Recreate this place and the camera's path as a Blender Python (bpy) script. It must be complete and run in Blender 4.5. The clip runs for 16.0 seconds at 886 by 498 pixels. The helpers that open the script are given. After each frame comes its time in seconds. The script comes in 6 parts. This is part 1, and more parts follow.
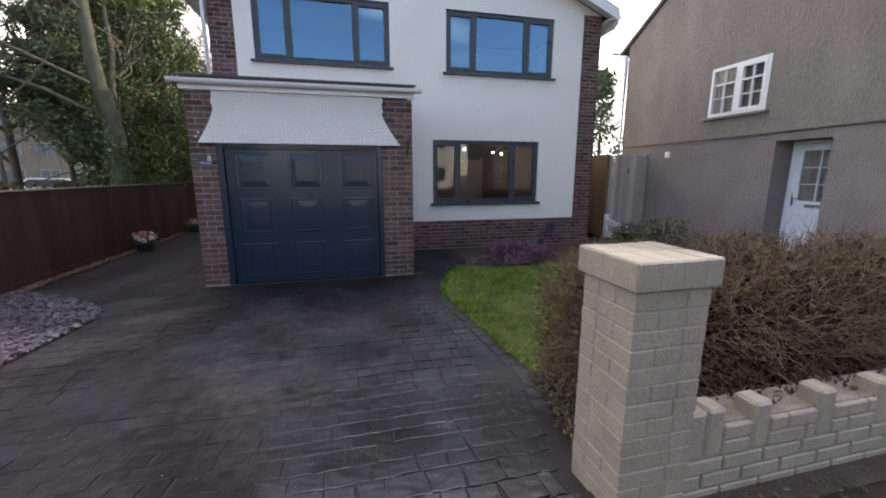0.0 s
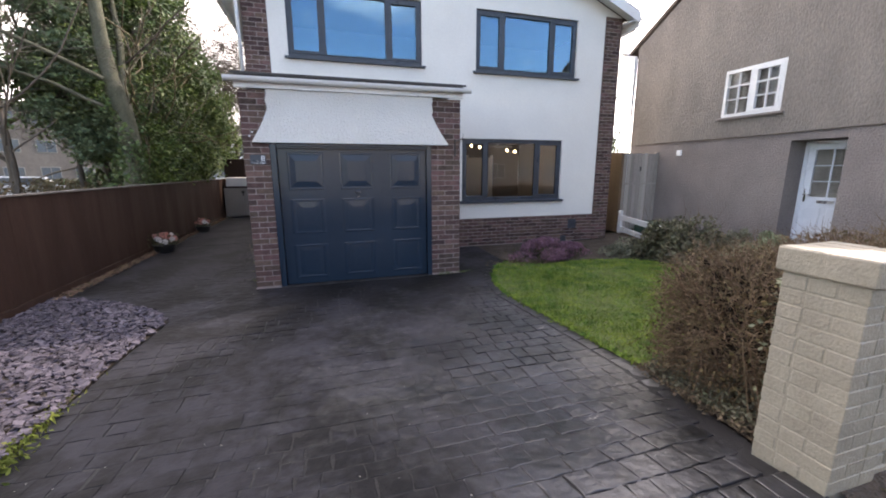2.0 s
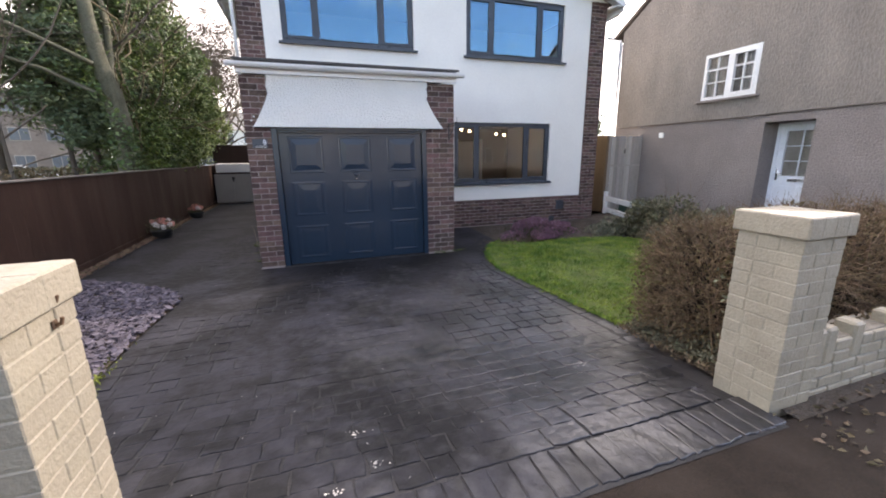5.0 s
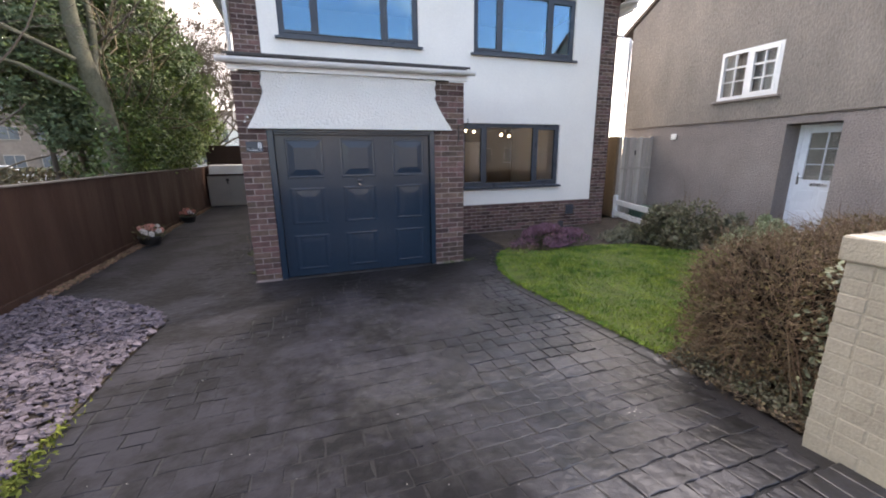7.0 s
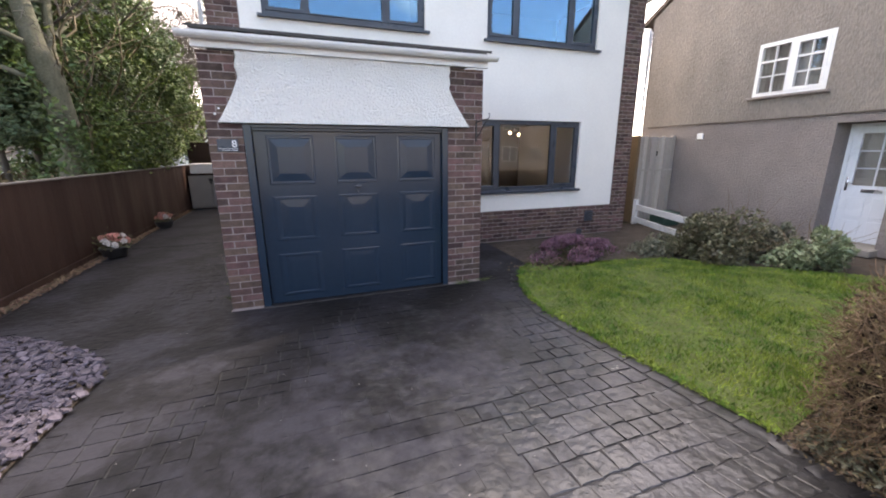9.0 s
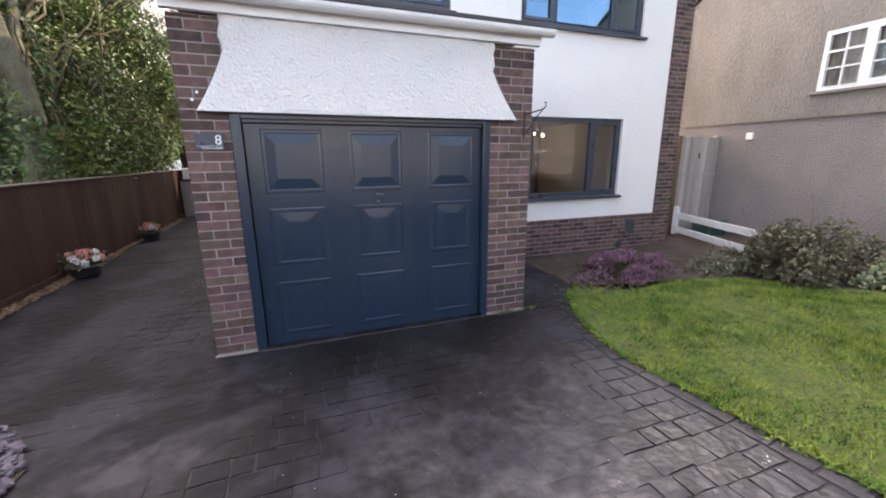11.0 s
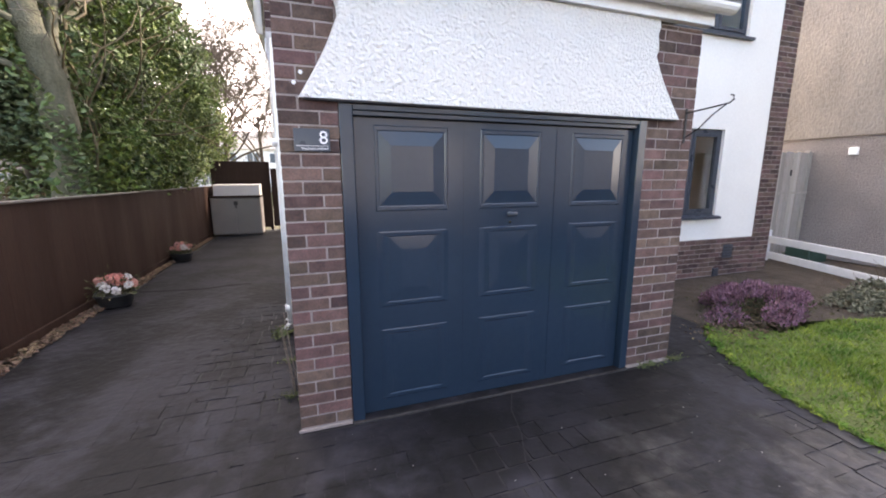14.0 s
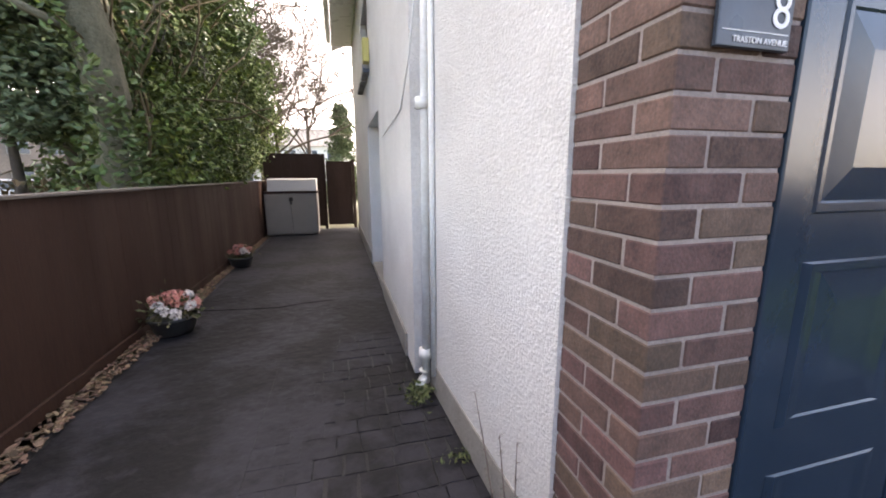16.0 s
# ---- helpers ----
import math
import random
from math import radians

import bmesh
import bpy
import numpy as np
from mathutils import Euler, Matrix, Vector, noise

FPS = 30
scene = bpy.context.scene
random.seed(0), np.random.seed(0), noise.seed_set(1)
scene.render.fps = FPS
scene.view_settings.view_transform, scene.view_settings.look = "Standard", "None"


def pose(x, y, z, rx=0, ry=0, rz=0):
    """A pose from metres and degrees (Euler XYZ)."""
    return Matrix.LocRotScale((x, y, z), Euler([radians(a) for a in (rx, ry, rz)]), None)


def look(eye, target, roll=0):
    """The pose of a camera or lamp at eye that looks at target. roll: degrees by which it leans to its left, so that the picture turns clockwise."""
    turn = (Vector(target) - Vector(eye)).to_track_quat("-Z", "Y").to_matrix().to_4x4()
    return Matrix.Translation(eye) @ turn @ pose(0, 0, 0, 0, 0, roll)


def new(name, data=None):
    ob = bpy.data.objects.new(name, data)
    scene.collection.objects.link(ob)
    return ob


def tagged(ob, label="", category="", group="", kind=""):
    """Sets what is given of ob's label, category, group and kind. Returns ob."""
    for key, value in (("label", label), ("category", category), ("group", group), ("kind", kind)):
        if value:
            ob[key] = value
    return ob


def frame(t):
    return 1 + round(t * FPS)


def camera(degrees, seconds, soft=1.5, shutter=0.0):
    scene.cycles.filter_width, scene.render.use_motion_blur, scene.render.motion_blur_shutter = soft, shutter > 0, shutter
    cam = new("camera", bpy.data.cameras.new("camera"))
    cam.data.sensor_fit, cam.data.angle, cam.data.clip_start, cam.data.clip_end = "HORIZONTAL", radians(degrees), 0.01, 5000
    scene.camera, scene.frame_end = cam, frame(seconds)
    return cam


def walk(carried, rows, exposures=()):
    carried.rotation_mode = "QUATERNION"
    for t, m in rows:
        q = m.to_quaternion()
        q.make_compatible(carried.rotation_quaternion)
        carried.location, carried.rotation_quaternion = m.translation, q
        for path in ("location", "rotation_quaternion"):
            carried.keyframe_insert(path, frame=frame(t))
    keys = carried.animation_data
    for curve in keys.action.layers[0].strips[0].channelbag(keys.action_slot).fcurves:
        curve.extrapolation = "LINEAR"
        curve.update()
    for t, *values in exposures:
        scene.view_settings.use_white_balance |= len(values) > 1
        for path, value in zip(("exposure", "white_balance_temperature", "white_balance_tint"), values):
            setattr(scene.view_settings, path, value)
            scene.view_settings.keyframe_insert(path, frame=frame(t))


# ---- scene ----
cam = camera(98.1, 16.0, soft=1.9)
METRES, EYE, TILT, LEAN, TURN = 7.6, 1.6, 0.0, 0.0, -13.5
ROWS = [
    (0.0, 0.0, 0.0, 0.0, -0.01, -10.96, 0.04),
    (0.5, -0.0437, 0.0022, 0.0025, 1.83, -11.25, 0.13),
    (1.0, -0.0859, 0.0136, 0.0025, 2.09, -11.28, 0.22),
    (1.5, -0.1141, 0.0113, 0.0049, 0.35, -11.34, 0.3),
    (2.0, -0.1439, -0.0052, 0.0066, -3.31, -11.53, 0.18),
    (2.5, -0.1569, -0.0208, 0.0071, -4.27, -11.72, 0.6),
    (3.0, -0.1562, -0.0399, -0.0015, -4.26, -12.34, 0.86),
    (3.5, -0.1581, -0.0525, -0.0012, -4.14, -13.36, 0.68),
    (4.0, -0.1579, -0.057, -0.0014, -4.47, -13.54, 0.74),
    (6.5, -0.1798, -0.0045, 0.0078, -5.78, -13.72, 0.37),
    (7.0, -0.1836, 0.0159, 0.0097, -5.79, -13.71, 0.6),
    (7.5, -0.1754, 0.0504, 0.0137, -6.82, -13.79, 0.63),
    (8.0, -0.1776, 0.0718, 0.014, -6.9, -13.87, 0.39),
    (8.5, -0.1875, 0.1056, 0.0156, -6.71, -14.12, 0.19),
    (9.0, -0.2056, 0.1454, 0.0156, -6.72, -14.02, 0.26),
    (9.5, -0.2124, 0.1894, 0.0086, -5.7, -13.82, 0.52),
    (10.0, -0.2223, 0.2226, 0.01, -5.49, -13.58, 0.33),
    (12.5, -0.2833, 0.342, 0.0068, -9.89, -13.06, 0.43),
    (13.0, -0.3043, 0.3521, 0.0051, -10.4, -13.21, 0.25),
    (13.5, -0.3346, 0.3773, 0.0003, -5.94, -12.93, 0.34),
    (14.0, -0.3622, 0.4099, -0.001, -5.37, -10.46, 0.11),
    (14.5, -0.4, 0.45, -0.0054, -5.99, -10.45, 0.12),
    (15.0, -0.4318, 0.5012, -0.0123, -7.22, -11.03, 0.24),
    (15.5, -0.4701, 0.5536, -0.0125, -7.12, -10.9, 0.23),
    (16.0, -0.518, 0.603, -0.0146, -1.46, -10.83, 0.25),
]
walk(cam, [(t, pose(0, 0, EYE, TILT, LEAN, TURN) @ pose(METRES * x, METRES * y, METRES * z, 90 + pitch, roll, yaw)) for t, x, y, z, yaw, pitch, roll in ROWS],
     exposures=[(0.0, 0.02, 6900, 18), (1.0, 0.40, 7000, 18), (1.5, 0.46, 7000, 18), (3.0, 0.6, 7000, 18), (7.0, 0.66, 7200, 18), (9.0, 0.83, 7300, 19), (13.0, 1.22, 7500, 20), (14.5, 1.30, 7350, 20), (15.5, 1.28, 7400, 20), (16.0, 1.08, 7400, 20)])

# ---- world and sun ----
SUN_EL, SUN_AZ = 33.0, 18.0          # azimuth counted from +x towards +y
world = bpy.data.worlds.new("world")
scene.world = world
world.use_nodes = True
wn, wl = world.node_tree.nodes, world.node_tree.links
wn.clear()
sky = wn.new("ShaderNodeTexSky")
sky.sky_type, sky.sun_disc = "NISHITA", False
sky.sun_elevation, sky.sun_rotation = radians(SUN_EL), radians(90 - SUN_AZ)
sky.air_density, sky.dust_density, sky.ozone_density = 1.0, 0.5, 1.8
gen = wn.new("ShaderNodeTexCoord")
squash = wn.new("ShaderNodeMapping")
squash.inputs["Scale"].default_value = (1.0, 1.0, 2.2)
cloud = wn.new("ShaderNodeTexNoise")
cloud.inputs["Scale"].default_value, cloud.inputs["Detail"].default_value, cloud.inputs["Roughness"].default_value = 1.7, 7, 0.58
ramp = wn.new("ShaderNodeValToRGB")
ramp.color_ramp.elements[0].position, ramp.color_ramp.elements[1].position = 0.44, 0.62
mixc = wn.new("ShaderNodeMix")
mixc.data_type = "RGBA"
mixc.inputs[7].default_value = (9.8, 9.5, 9.3, 1)
bg = wn.new("ShaderNodeBackground")
bg.inputs["Strength"].default_value = 0.36
wout = wn.new("ShaderNodeOutputWorld")
wl.new(gen.outputs["Generated"], squash.inputs["Vector"])
wl.new(squash.outputs[0], cloud.inputs["Vector"])
sep = wn.new("ShaderNodeSeparateXYZ")
bank = wn.new("ShaderNodeMath")                 # the cloud bank lies behind the house, clear sky over the street
bank.operation = "MULTIPLY_ADD"
bank.inputs[1].default_value = 0.15
wl.new(gen.outputs["Generated"], sep.inputs[0])
wl.new(sep.outputs["Y"], bank.inputs[0])
wl.new(cloud.outputs["Fac"], bank.inputs[2])
wl.new(bank.outputs[0], ramp.inputs["Fac"])
wl.new(ramp.outputs["Color"], mixc.inputs[0])
wl.new(sky.outputs["Color"], mixc.inputs[6])
wl.new(mixc.outputs[2], bg.inputs["Color"])
wl.new(bg.outputs[0], wout.inputs[0])

sun = new("sun", bpy.data.lights.new("sun", "SUN"))
sun.data.energy, sun.data.angle, sun.data.color = 3.4, radians(0.6), (1.0, 0.93, 0.82)
sd = Vector((math.cos(radians(SUN_EL)) * math.cos(radians(SUN_AZ)), math.cos(radians(SUN_EL)) * math.sin(radians(SUN_AZ)), math.sin(radians(SUN_EL))))
sun.matrix_world = look(sd * 40, (0, 0, 0))


# ---- materials ----
def mat(name, col, col2=None, rough=0.6, scale=3.0, fine=40.0, mixing=0.5, bump=0.15, bscale=80.0, dist=0.01, metal=0.0, rand=0.0, island=0.0, spec=0.5, coat=0.0, stretch=(1, 1, 1), rvar=0.15, lo=0.33, hi=0.67):
    """A surface with broad stains, fine grain, relief and uneven gloss."""
    m = bpy.data.materials.new(name)
    m.use_nodes = True
    n, l = m.node_tree.nodes, m.node_tree.links
    b = n["Principled BSDF"]
    col2 = col2 or tuple(c * 0.7 for c in col)
    geo = n.new("ShaderNodeNewGeometry")
    mp = n.new("ShaderNodeMapping")
    mp.inputs["Scale"].default_value = stretch
    l.new(geo.outputs["Position"], mp.inputs["Vector"])
    n1, n2 = n.new("ShaderNodeTexNoise"), n.new("ShaderNodeTexNoise")
    n1.inputs["Scale"].default_value, n1.inputs["Detail"].default_value = scale, 5
    n2.inputs["Scale"].default_value, n2.inputs["Detail"].default_value = fine, 3
    l.new(mp.outputs[0], n1.inputs["Vector"])
    l.new(mp.outputs[0], n2.inputs["Vector"])
    add = n.new("ShaderNodeMath")
    add.operation = "MULTIPLY_ADD"
    l.new(n2.outputs["Fac"], add.inputs[0])
    add.inputs[1].default_value = 1 - mixing
    mul = n.new("ShaderNodeMath")
    mul.operation = "MULTIPLY"
    l.new(n1.outputs["Fac"], mul.inputs[0])
    mul.inputs[1].default_value = mixing
    l.new(mul.outputs[0], add.inputs[2])
    mr = n.new("ShaderNodeMapRange")
    mr.inputs["From Min"].default_value, mr.inputs["From Max"].default_value = lo, hi
    l.new(add.outputs[0], mr.inputs["Value"])
    mx = n.new("ShaderNodeMix")
    mx.data_type = "RGBA"
    mx.inputs[6].default_value, mx.inputs[7].default_value = (*col, 1), (*col2, 1)
    l.new(mr.outputs[0], mx.inputs[0])
    out = mx.outputs[2]
    if rand or island:
        src = n.new("ShaderNodeObjectInfo").outputs["Random"] if rand else geo.outputs["Random Per Island"]
        amount = rand or island
        v = n.new("ShaderNodeMapRange")
        v.inputs["To Min"].default_value, v.inputs["To Max"].default_value = 1 - amount, 1 + amount
        l.new(src, v.inputs["Value"])
        hv = n.new("ShaderNodeHueSaturation")
        l.new(v.outputs[0], hv.inputs["Value"])
        h = n.new("ShaderNodeMapRange")
        h.inputs["To Min"].default_value, h.inputs["To Max"].default_value = 0.5 - 0.05 * amount, 0.5 + 0.05 * amount
        w = n.new("ShaderNodeMath")
        w.operation = "MULTIPLY"
        w.inputs[1].default_value = 7.31
        fr = n.new("ShaderNodeMath")
        fr.operation = "FRACT"
        l.new(src, w.inputs[0])
        l.new(w.outputs[0], fr.inputs[0])
        l.new(fr.outputs[0], h.inputs["Value"])
        l.new(h.outputs[0], hv.inputs["Hue"])
        l.new(out, hv.inputs["Color"])
        out = hv.outputs[0]
    l.new(out, b.inputs["Base Color"])
    rr = n.new("ShaderNodeMapRange")
    rr.inputs["To Min"].default_value, rr.inputs["To Max"].default_value = max(0.02, rough - rvar), min(1, rough + rvar)
    l.new(n1.outputs["Fac"], rr.inputs["Value"])
    rr.inputs["From Min"].default_value, rr.inputs["From Max"].default_value = 0.3, 0.7
    l.new(rr.outputs[0], b.inputs["Roughness"])
    b.inputs["Metallic"].default_value = metal
    b.inputs["Specular IOR Level"].default_value = spec
    b.inputs["Coat Weight"].default_value = coat
    if bump:
        n3 = n.new("ShaderNodeTexNoise")
        n3.inputs["Scale"].default_value, n3.inputs["Detail"].default_value = bscale, 4
        l.new(mp.outputs[0], n3.inputs["Vector"])
        bp = n.new("ShaderNodeBump")
        bp.inputs["Strength"].default_value, bp.inputs["Distance"].default_value = bump, dist
        l.new(n3.outputs["Fac"], bp.inputs["Height"])
        l.new(bp.outputs[0], b.inputs["Normal"])
    return m


def glass_mat(name, tint=(1, 1, 1), ior=1.65, coat=(1, 1, 1)):
    m = bpy.data.materials.new(name)
    m.use_nodes = True
    b = m.node_tree.nodes["Principled BSDF"]
    b.inputs["Base Color"].default_value = (*tint, 1)
    b.inputs["Roughness"].default_value = 0.0
    b.inputs["Transmission Weight"].default_value = 1.0
    b.inputs["IOR"].default_value = ior
    # coat is only a tint on the reflection, no real layer
    b.inputs["Specular Tint"].default_value = (*coat, 1)
    return m


def lamp_mat(name, col, strength):
    m = bpy.data.materials.new(name)
    m.use_nodes = True
    b = m.node_tree.nodes["Principled BSDF"]
    b.inputs["Emission Color"].default_value = (*col, 1)
    b.inputs["Emission Strength"].default_value = strength
    return m


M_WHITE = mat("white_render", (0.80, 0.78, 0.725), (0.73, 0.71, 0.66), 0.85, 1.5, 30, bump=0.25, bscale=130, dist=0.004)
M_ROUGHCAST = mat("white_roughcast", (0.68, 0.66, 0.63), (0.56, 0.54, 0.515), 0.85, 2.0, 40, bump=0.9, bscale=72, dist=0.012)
M_CANOPY = mat("coarse_white_roughcast", (0.82, 0.805, 0.76), (0.74, 0.725, 0.685), 0.85, 2.0, 40, bump=1.0, bscale=46, dist=0.036)
M_BRICK = mat("brown_brick", (0.134, 0.074, 0.058), (0.062, 0.040, 0.034), 0.85, 14, 110, 0.45, 0.8, 120, 0.003, rand=0.5)
M_MORTAR = mat("grey_mortar", (0.33, 0.275, 0.25), (0.20, 0.165, 0.15), 0.9, 6, 120, bump=0.5, bscale=220, dist=0.003)
M_CREAM = mat("cream_masonry_paint", (0.315, 0.280, 0.216), (0.240, 0.212, 0.162), 0.62, 5, 60, bump=0.8, bscale=70, dist=0.007, rand=0.06)
# grime together with the hedge's shade, both put into the colour
M_CREAMSHADE = mat("grimy_shaded_cream", (0.25, 0.22, 0.175), (0.11, 0.096, 0.078), 0.75, 9, 60, bump=0.6, bscale=100, dist=0.005, rand=0.12)
M_ANTHRA = mat("anthracite_frame", (0.042, 0.052, 0.068), (0.036, 0.044, 0.058), 0.38, 5, 60, bump=0.03)
M_DOORBLUE = mat("blue_grey_steel", (0.0155, 0.0305, 0.050), (0.0135, 0.027, 0.045), 0.20, 1.2, 25, bump=0.04, bscale=30, spec=0.5, rvar=0.06)
M_PVC = mat("white_pvc", (0.80, 0.80, 0.80), (0.72, 0.72, 0.71), 0.35, 4, 50, bump=0.05)
M_PIPE = mat("white_painted_pipe", (0.76, 0.76, 0.74), (0.62, 0.61, 0.58), 0.5, 6, 40, bump=0.1)
M_ROOFFELT = mat("dark_roof_felt", (0.035, 0.035, 0.037), (0.06, 0.06, 0.058), 0.9, 8, 80, bump=0.6, bscale=90, dist=0.01)
M_TILE = mat("brown_roof_tile", (0.12, 0.085, 0.07), (0.08, 0.06, 0.052), 0.85, 3, 40, bump=0.4, island=0.25)
M_DASH = mat("brown_grey_roughcast", (0.262, 0.232, 0.202), (0.165, 0.147, 0.132), 0.92, 1.3, 34, 0.50, 1.0, 34, 0.035, stretch=(1, 1, 0.45))
M_DASHLOW = mat("grey_mauve_roughcast", (0.275, 0.240, 0.225), (0.185, 0.160, 0.152), 0.92, 1.2, 34, 0.45, 1.0, 34, 0.035)


def drive_mat(name, **vary):
    """Stamped concrete: worn sealer in dark blotches, a ragged patch by the garage door darkened part as moisture stain
    and part as contact shade, and a ragged patch by the lawn where the sky's glare is put in as extra gloss.
    """
    m = mat(name, (0.0240, 0.0236, 0.0300), (0.0047, 0.0048, 0.0064), 0.45, 1.4, 7, 0.56, 0.42, 12, 0.03, rvar=0.1, lo=0.44, hi=0.55, spec=0.5, **vary)
    n, l = m.node_tree.nodes, m.node_tree.links
    b = n["Principled BSDF"]
    n["Noise Texture.001"].inputs["Detail"].default_value, n["Noise Texture.001"].inputs["Roughness"].default_value = 8, 0.68
    geo = n.new("ShaderNodeNewGeometry")
    n1, n2 = n.new("ShaderNodeTexNoise"), n.new("ShaderNodeTexNoise")
    n1.inputs["Scale"].default_value, n1.inputs["Detail"].default_value = 1.6, 6
    n2.inputs["Scale"].default_value, n2.inputs["Detail"].default_value = 11.0, 3
    l.new(geo.outputs["Position"], n1.inputs["Vector"])
    l.new(geo.outputs["Position"], n2.inputs["Vector"])

    def patch(centre, stretch, ragged, fine, lo, hi):
        """0 inside a ragged patch round a centre, 1 outside."""
        off = n.new("ShaderNodeVectorMath")
        off.operation = "SUBTRACT"
        off.inputs[1].default_value = centre
        l.new(geo.outputs["Position"], off.inputs[0])
        sc = n.new("ShaderNodeVectorMath")
        sc.operation = "MULTIPLY"
        sc.inputs[1].default_value = stretch
        l.new(off.outputs[0], sc.inputs[0])
        far = n.new("ShaderNodeVectorMath")
        far.operation = "LENGTH"
        l.new(sc.outputs[0], far.inputs[0])
        last = far.outputs["Value"]
        for src, k in ((n1, ragged), (n2, fine)):
            half = n.new("ShaderNodeMath")
            half.operation = "SUBTRACT"
            half.inputs[1].default_value = 0.5
            l.new(src.outputs["Fac"], half.inputs[0])
            a = n.new("ShaderNodeMath")
            a.operation = "MULTIPLY_ADD"
            a.inputs[1].default_value = k
            l.new(half.outputs[0], a.inputs[0])
            l.new(last, a.inputs[2])
            last = a.outputs[0]
        mr = n.new("ShaderNodeMapRange")
        mr.interpolation_type = "SMOOTHSTEP"
        mr.inputs["From Min"].default_value, mr.inputs["From Max"].default_value = lo, hi
        l.new(last, mr.inputs["Value"])
        return mr

    # sky glare set by position: smoother and more specular near this point
    glare = patch((0.75, 2.5, 0.0), (1.0, 0.75, 0.0), 3.6, 1.6, 0.5, 2.3)
    glare.inputs["To Min"].default_value, glare.inputs["To Max"].default_value = 0.32, 0.66
    l.new(glare.outputs[0], b.inputs["Roughness"])
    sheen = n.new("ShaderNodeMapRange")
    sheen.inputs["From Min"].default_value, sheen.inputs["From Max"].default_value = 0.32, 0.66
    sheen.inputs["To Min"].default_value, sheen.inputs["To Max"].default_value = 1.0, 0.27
    l.new(glare.outputs[0], sheen.inputs["Value"])
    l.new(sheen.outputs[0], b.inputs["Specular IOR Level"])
    # stain and the contact shade before the door, both put into the colour
    damp_shade = patch((-0.3, 5.65, 0.0), (0.55, 1.25, 0.0), 2.6, 0.9, 0.55, 1.25)
    damp_shade.inputs["To Min"].default_value, damp_shade.inputs["To Max"].default_value = 0.36, 1.0
    old = b.inputs["Base Color"].links[0].from_socket
    hv = n.new("ShaderNodeHueSaturation")
    l.new(old, hv.inputs["Color"])
    l.new(damp_shade.outputs[0], hv.inputs["Value"])
    l.new(hv.outputs[0], b.inputs["Base Color"])
    return m


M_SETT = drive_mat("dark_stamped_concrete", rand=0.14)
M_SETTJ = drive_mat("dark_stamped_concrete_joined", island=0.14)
M_JOINT = mat("dark_concrete_joint", (0.016, 0.0148, 0.0168), (0.006, 0.0056, 0.0064), 0.6, 1.0, 30, 0.6, bump=0.5, bscale=60)
M_CRACK = mat("black_crack", (0.005, 0.0047, 0.005), (0.003, 0.003, 0.003), 0.9, 4, 40, bump=0, spec=0.1)
M_TARMAC = mat("worn_brown_tarmac", (0.033, 0.023, 0.0165), (0.011, 0.008, 0.006), 0.85, 2.2, 120, 0.5, 0.7, 170, 0.008, spec=0.2)
M_SOIL = mat("dark_leafy_soil", (0.075, 0.055, 0.038), (0.035, 0.027, 0.02), 0.95, 5, 60, bump=1.0, bscale=50, dist=0.03)
M_TURF = mat("lawn_turf", (0.065, 0.10, 0.018), (0.085, 0.09, 0.028), 0.95, 3, 60, bump=0.8, bscale=60, dist=0.02)
M_BLADE = mat("grass_blade", (0.058, 0.125, 0.013), (0.185, 0.245, 0.040), 0.75, 4.0, 14, 0.75, 0, island=0.34, spec=0.25, lo=0.41, hi=0.60)
M_FENCE = mat("dark_brown_fence_stain", (0.050, 0.0235, 0.0150), (0.034, 0.0165, 0.0108), 0.85, 2.5, 60, 0.5, 0.4, 70, 0.006, rand=0.03, stretch=(1, 1, 0.15), spec=0.25)
M_FENCETOP = mat("weathered_cap_rail", (0.22, 0.19, 0.16), (0.12, 0.10, 0.08), 0.9, 5, 60, bump=0.4)
M_SLATE = mat("plum_slate_chips", (0.118, 0.102, 0.124), (0.054, 0.046, 0.056), 0.8, 3, 40, bump=0.3, island=0.42, spec=0.3)
M_GLASS = glass_mat("window_glass")
# blue of the reflected sky is put into the upper panes' specular tint
M_GLASSSKY = glass_mat("sky_tinted_glass", ior=2.3, coat=(0.38, 0.72, 1.0))
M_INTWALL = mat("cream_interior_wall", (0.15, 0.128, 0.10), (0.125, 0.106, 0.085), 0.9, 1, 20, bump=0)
# dimness of the unlit rooms is put into this brown
M_INTDARK = mat("unlit_room_brown", (0.09, 0.07, 0.055), (0.06, 0.045, 0.035), 0.7, 2, 20, bump=0)
M_OAK = mat("grey_weathered_wood", (0.42, 0.38, 0.34), (0.30, 0.27, 0.24), 0.9, 3, 60, bump=0.4, rand=0.22, stretch=(1, 1, 0.15))
M_TAN = mat("tan_fence_wood", (0.22, 0.145, 0.075), (0.15, 0.10, 0.055), 0.9, 3, 60, bump=0.4, rand=0.12, stretch=(1, 1, 0.15))
M_UPVC = mat("pale_blue_white_upvc", (0.70, 0.74, 0.80), (0.66, 0.70, 0.76), 0.35, 2, 30, bump=0.02)
M_CHROME = mat("chrome", (0.7, 0.7, 0.7), (0.6, 0.6, 0.6), 0.2, metal=1.0, bump=0)
M_IRON = mat("black_iron", (0.02, 0.02, 0.02), (0.035, 0.028, 0.024), 0.6, 20, 90, bump=0.2)
M_BOX = mat("grey_beige_plastic", (0.25, 0.225, 0.205), (0.215, 0.195, 0.18), 0.6, 2, 40, bump=0.15)
M_BOXLID = mat("pale_box_lid", (0.60, 0.58, 0.56), (0.52, 0.50, 0.48), 0.6, 2, 40, bump=0.15)
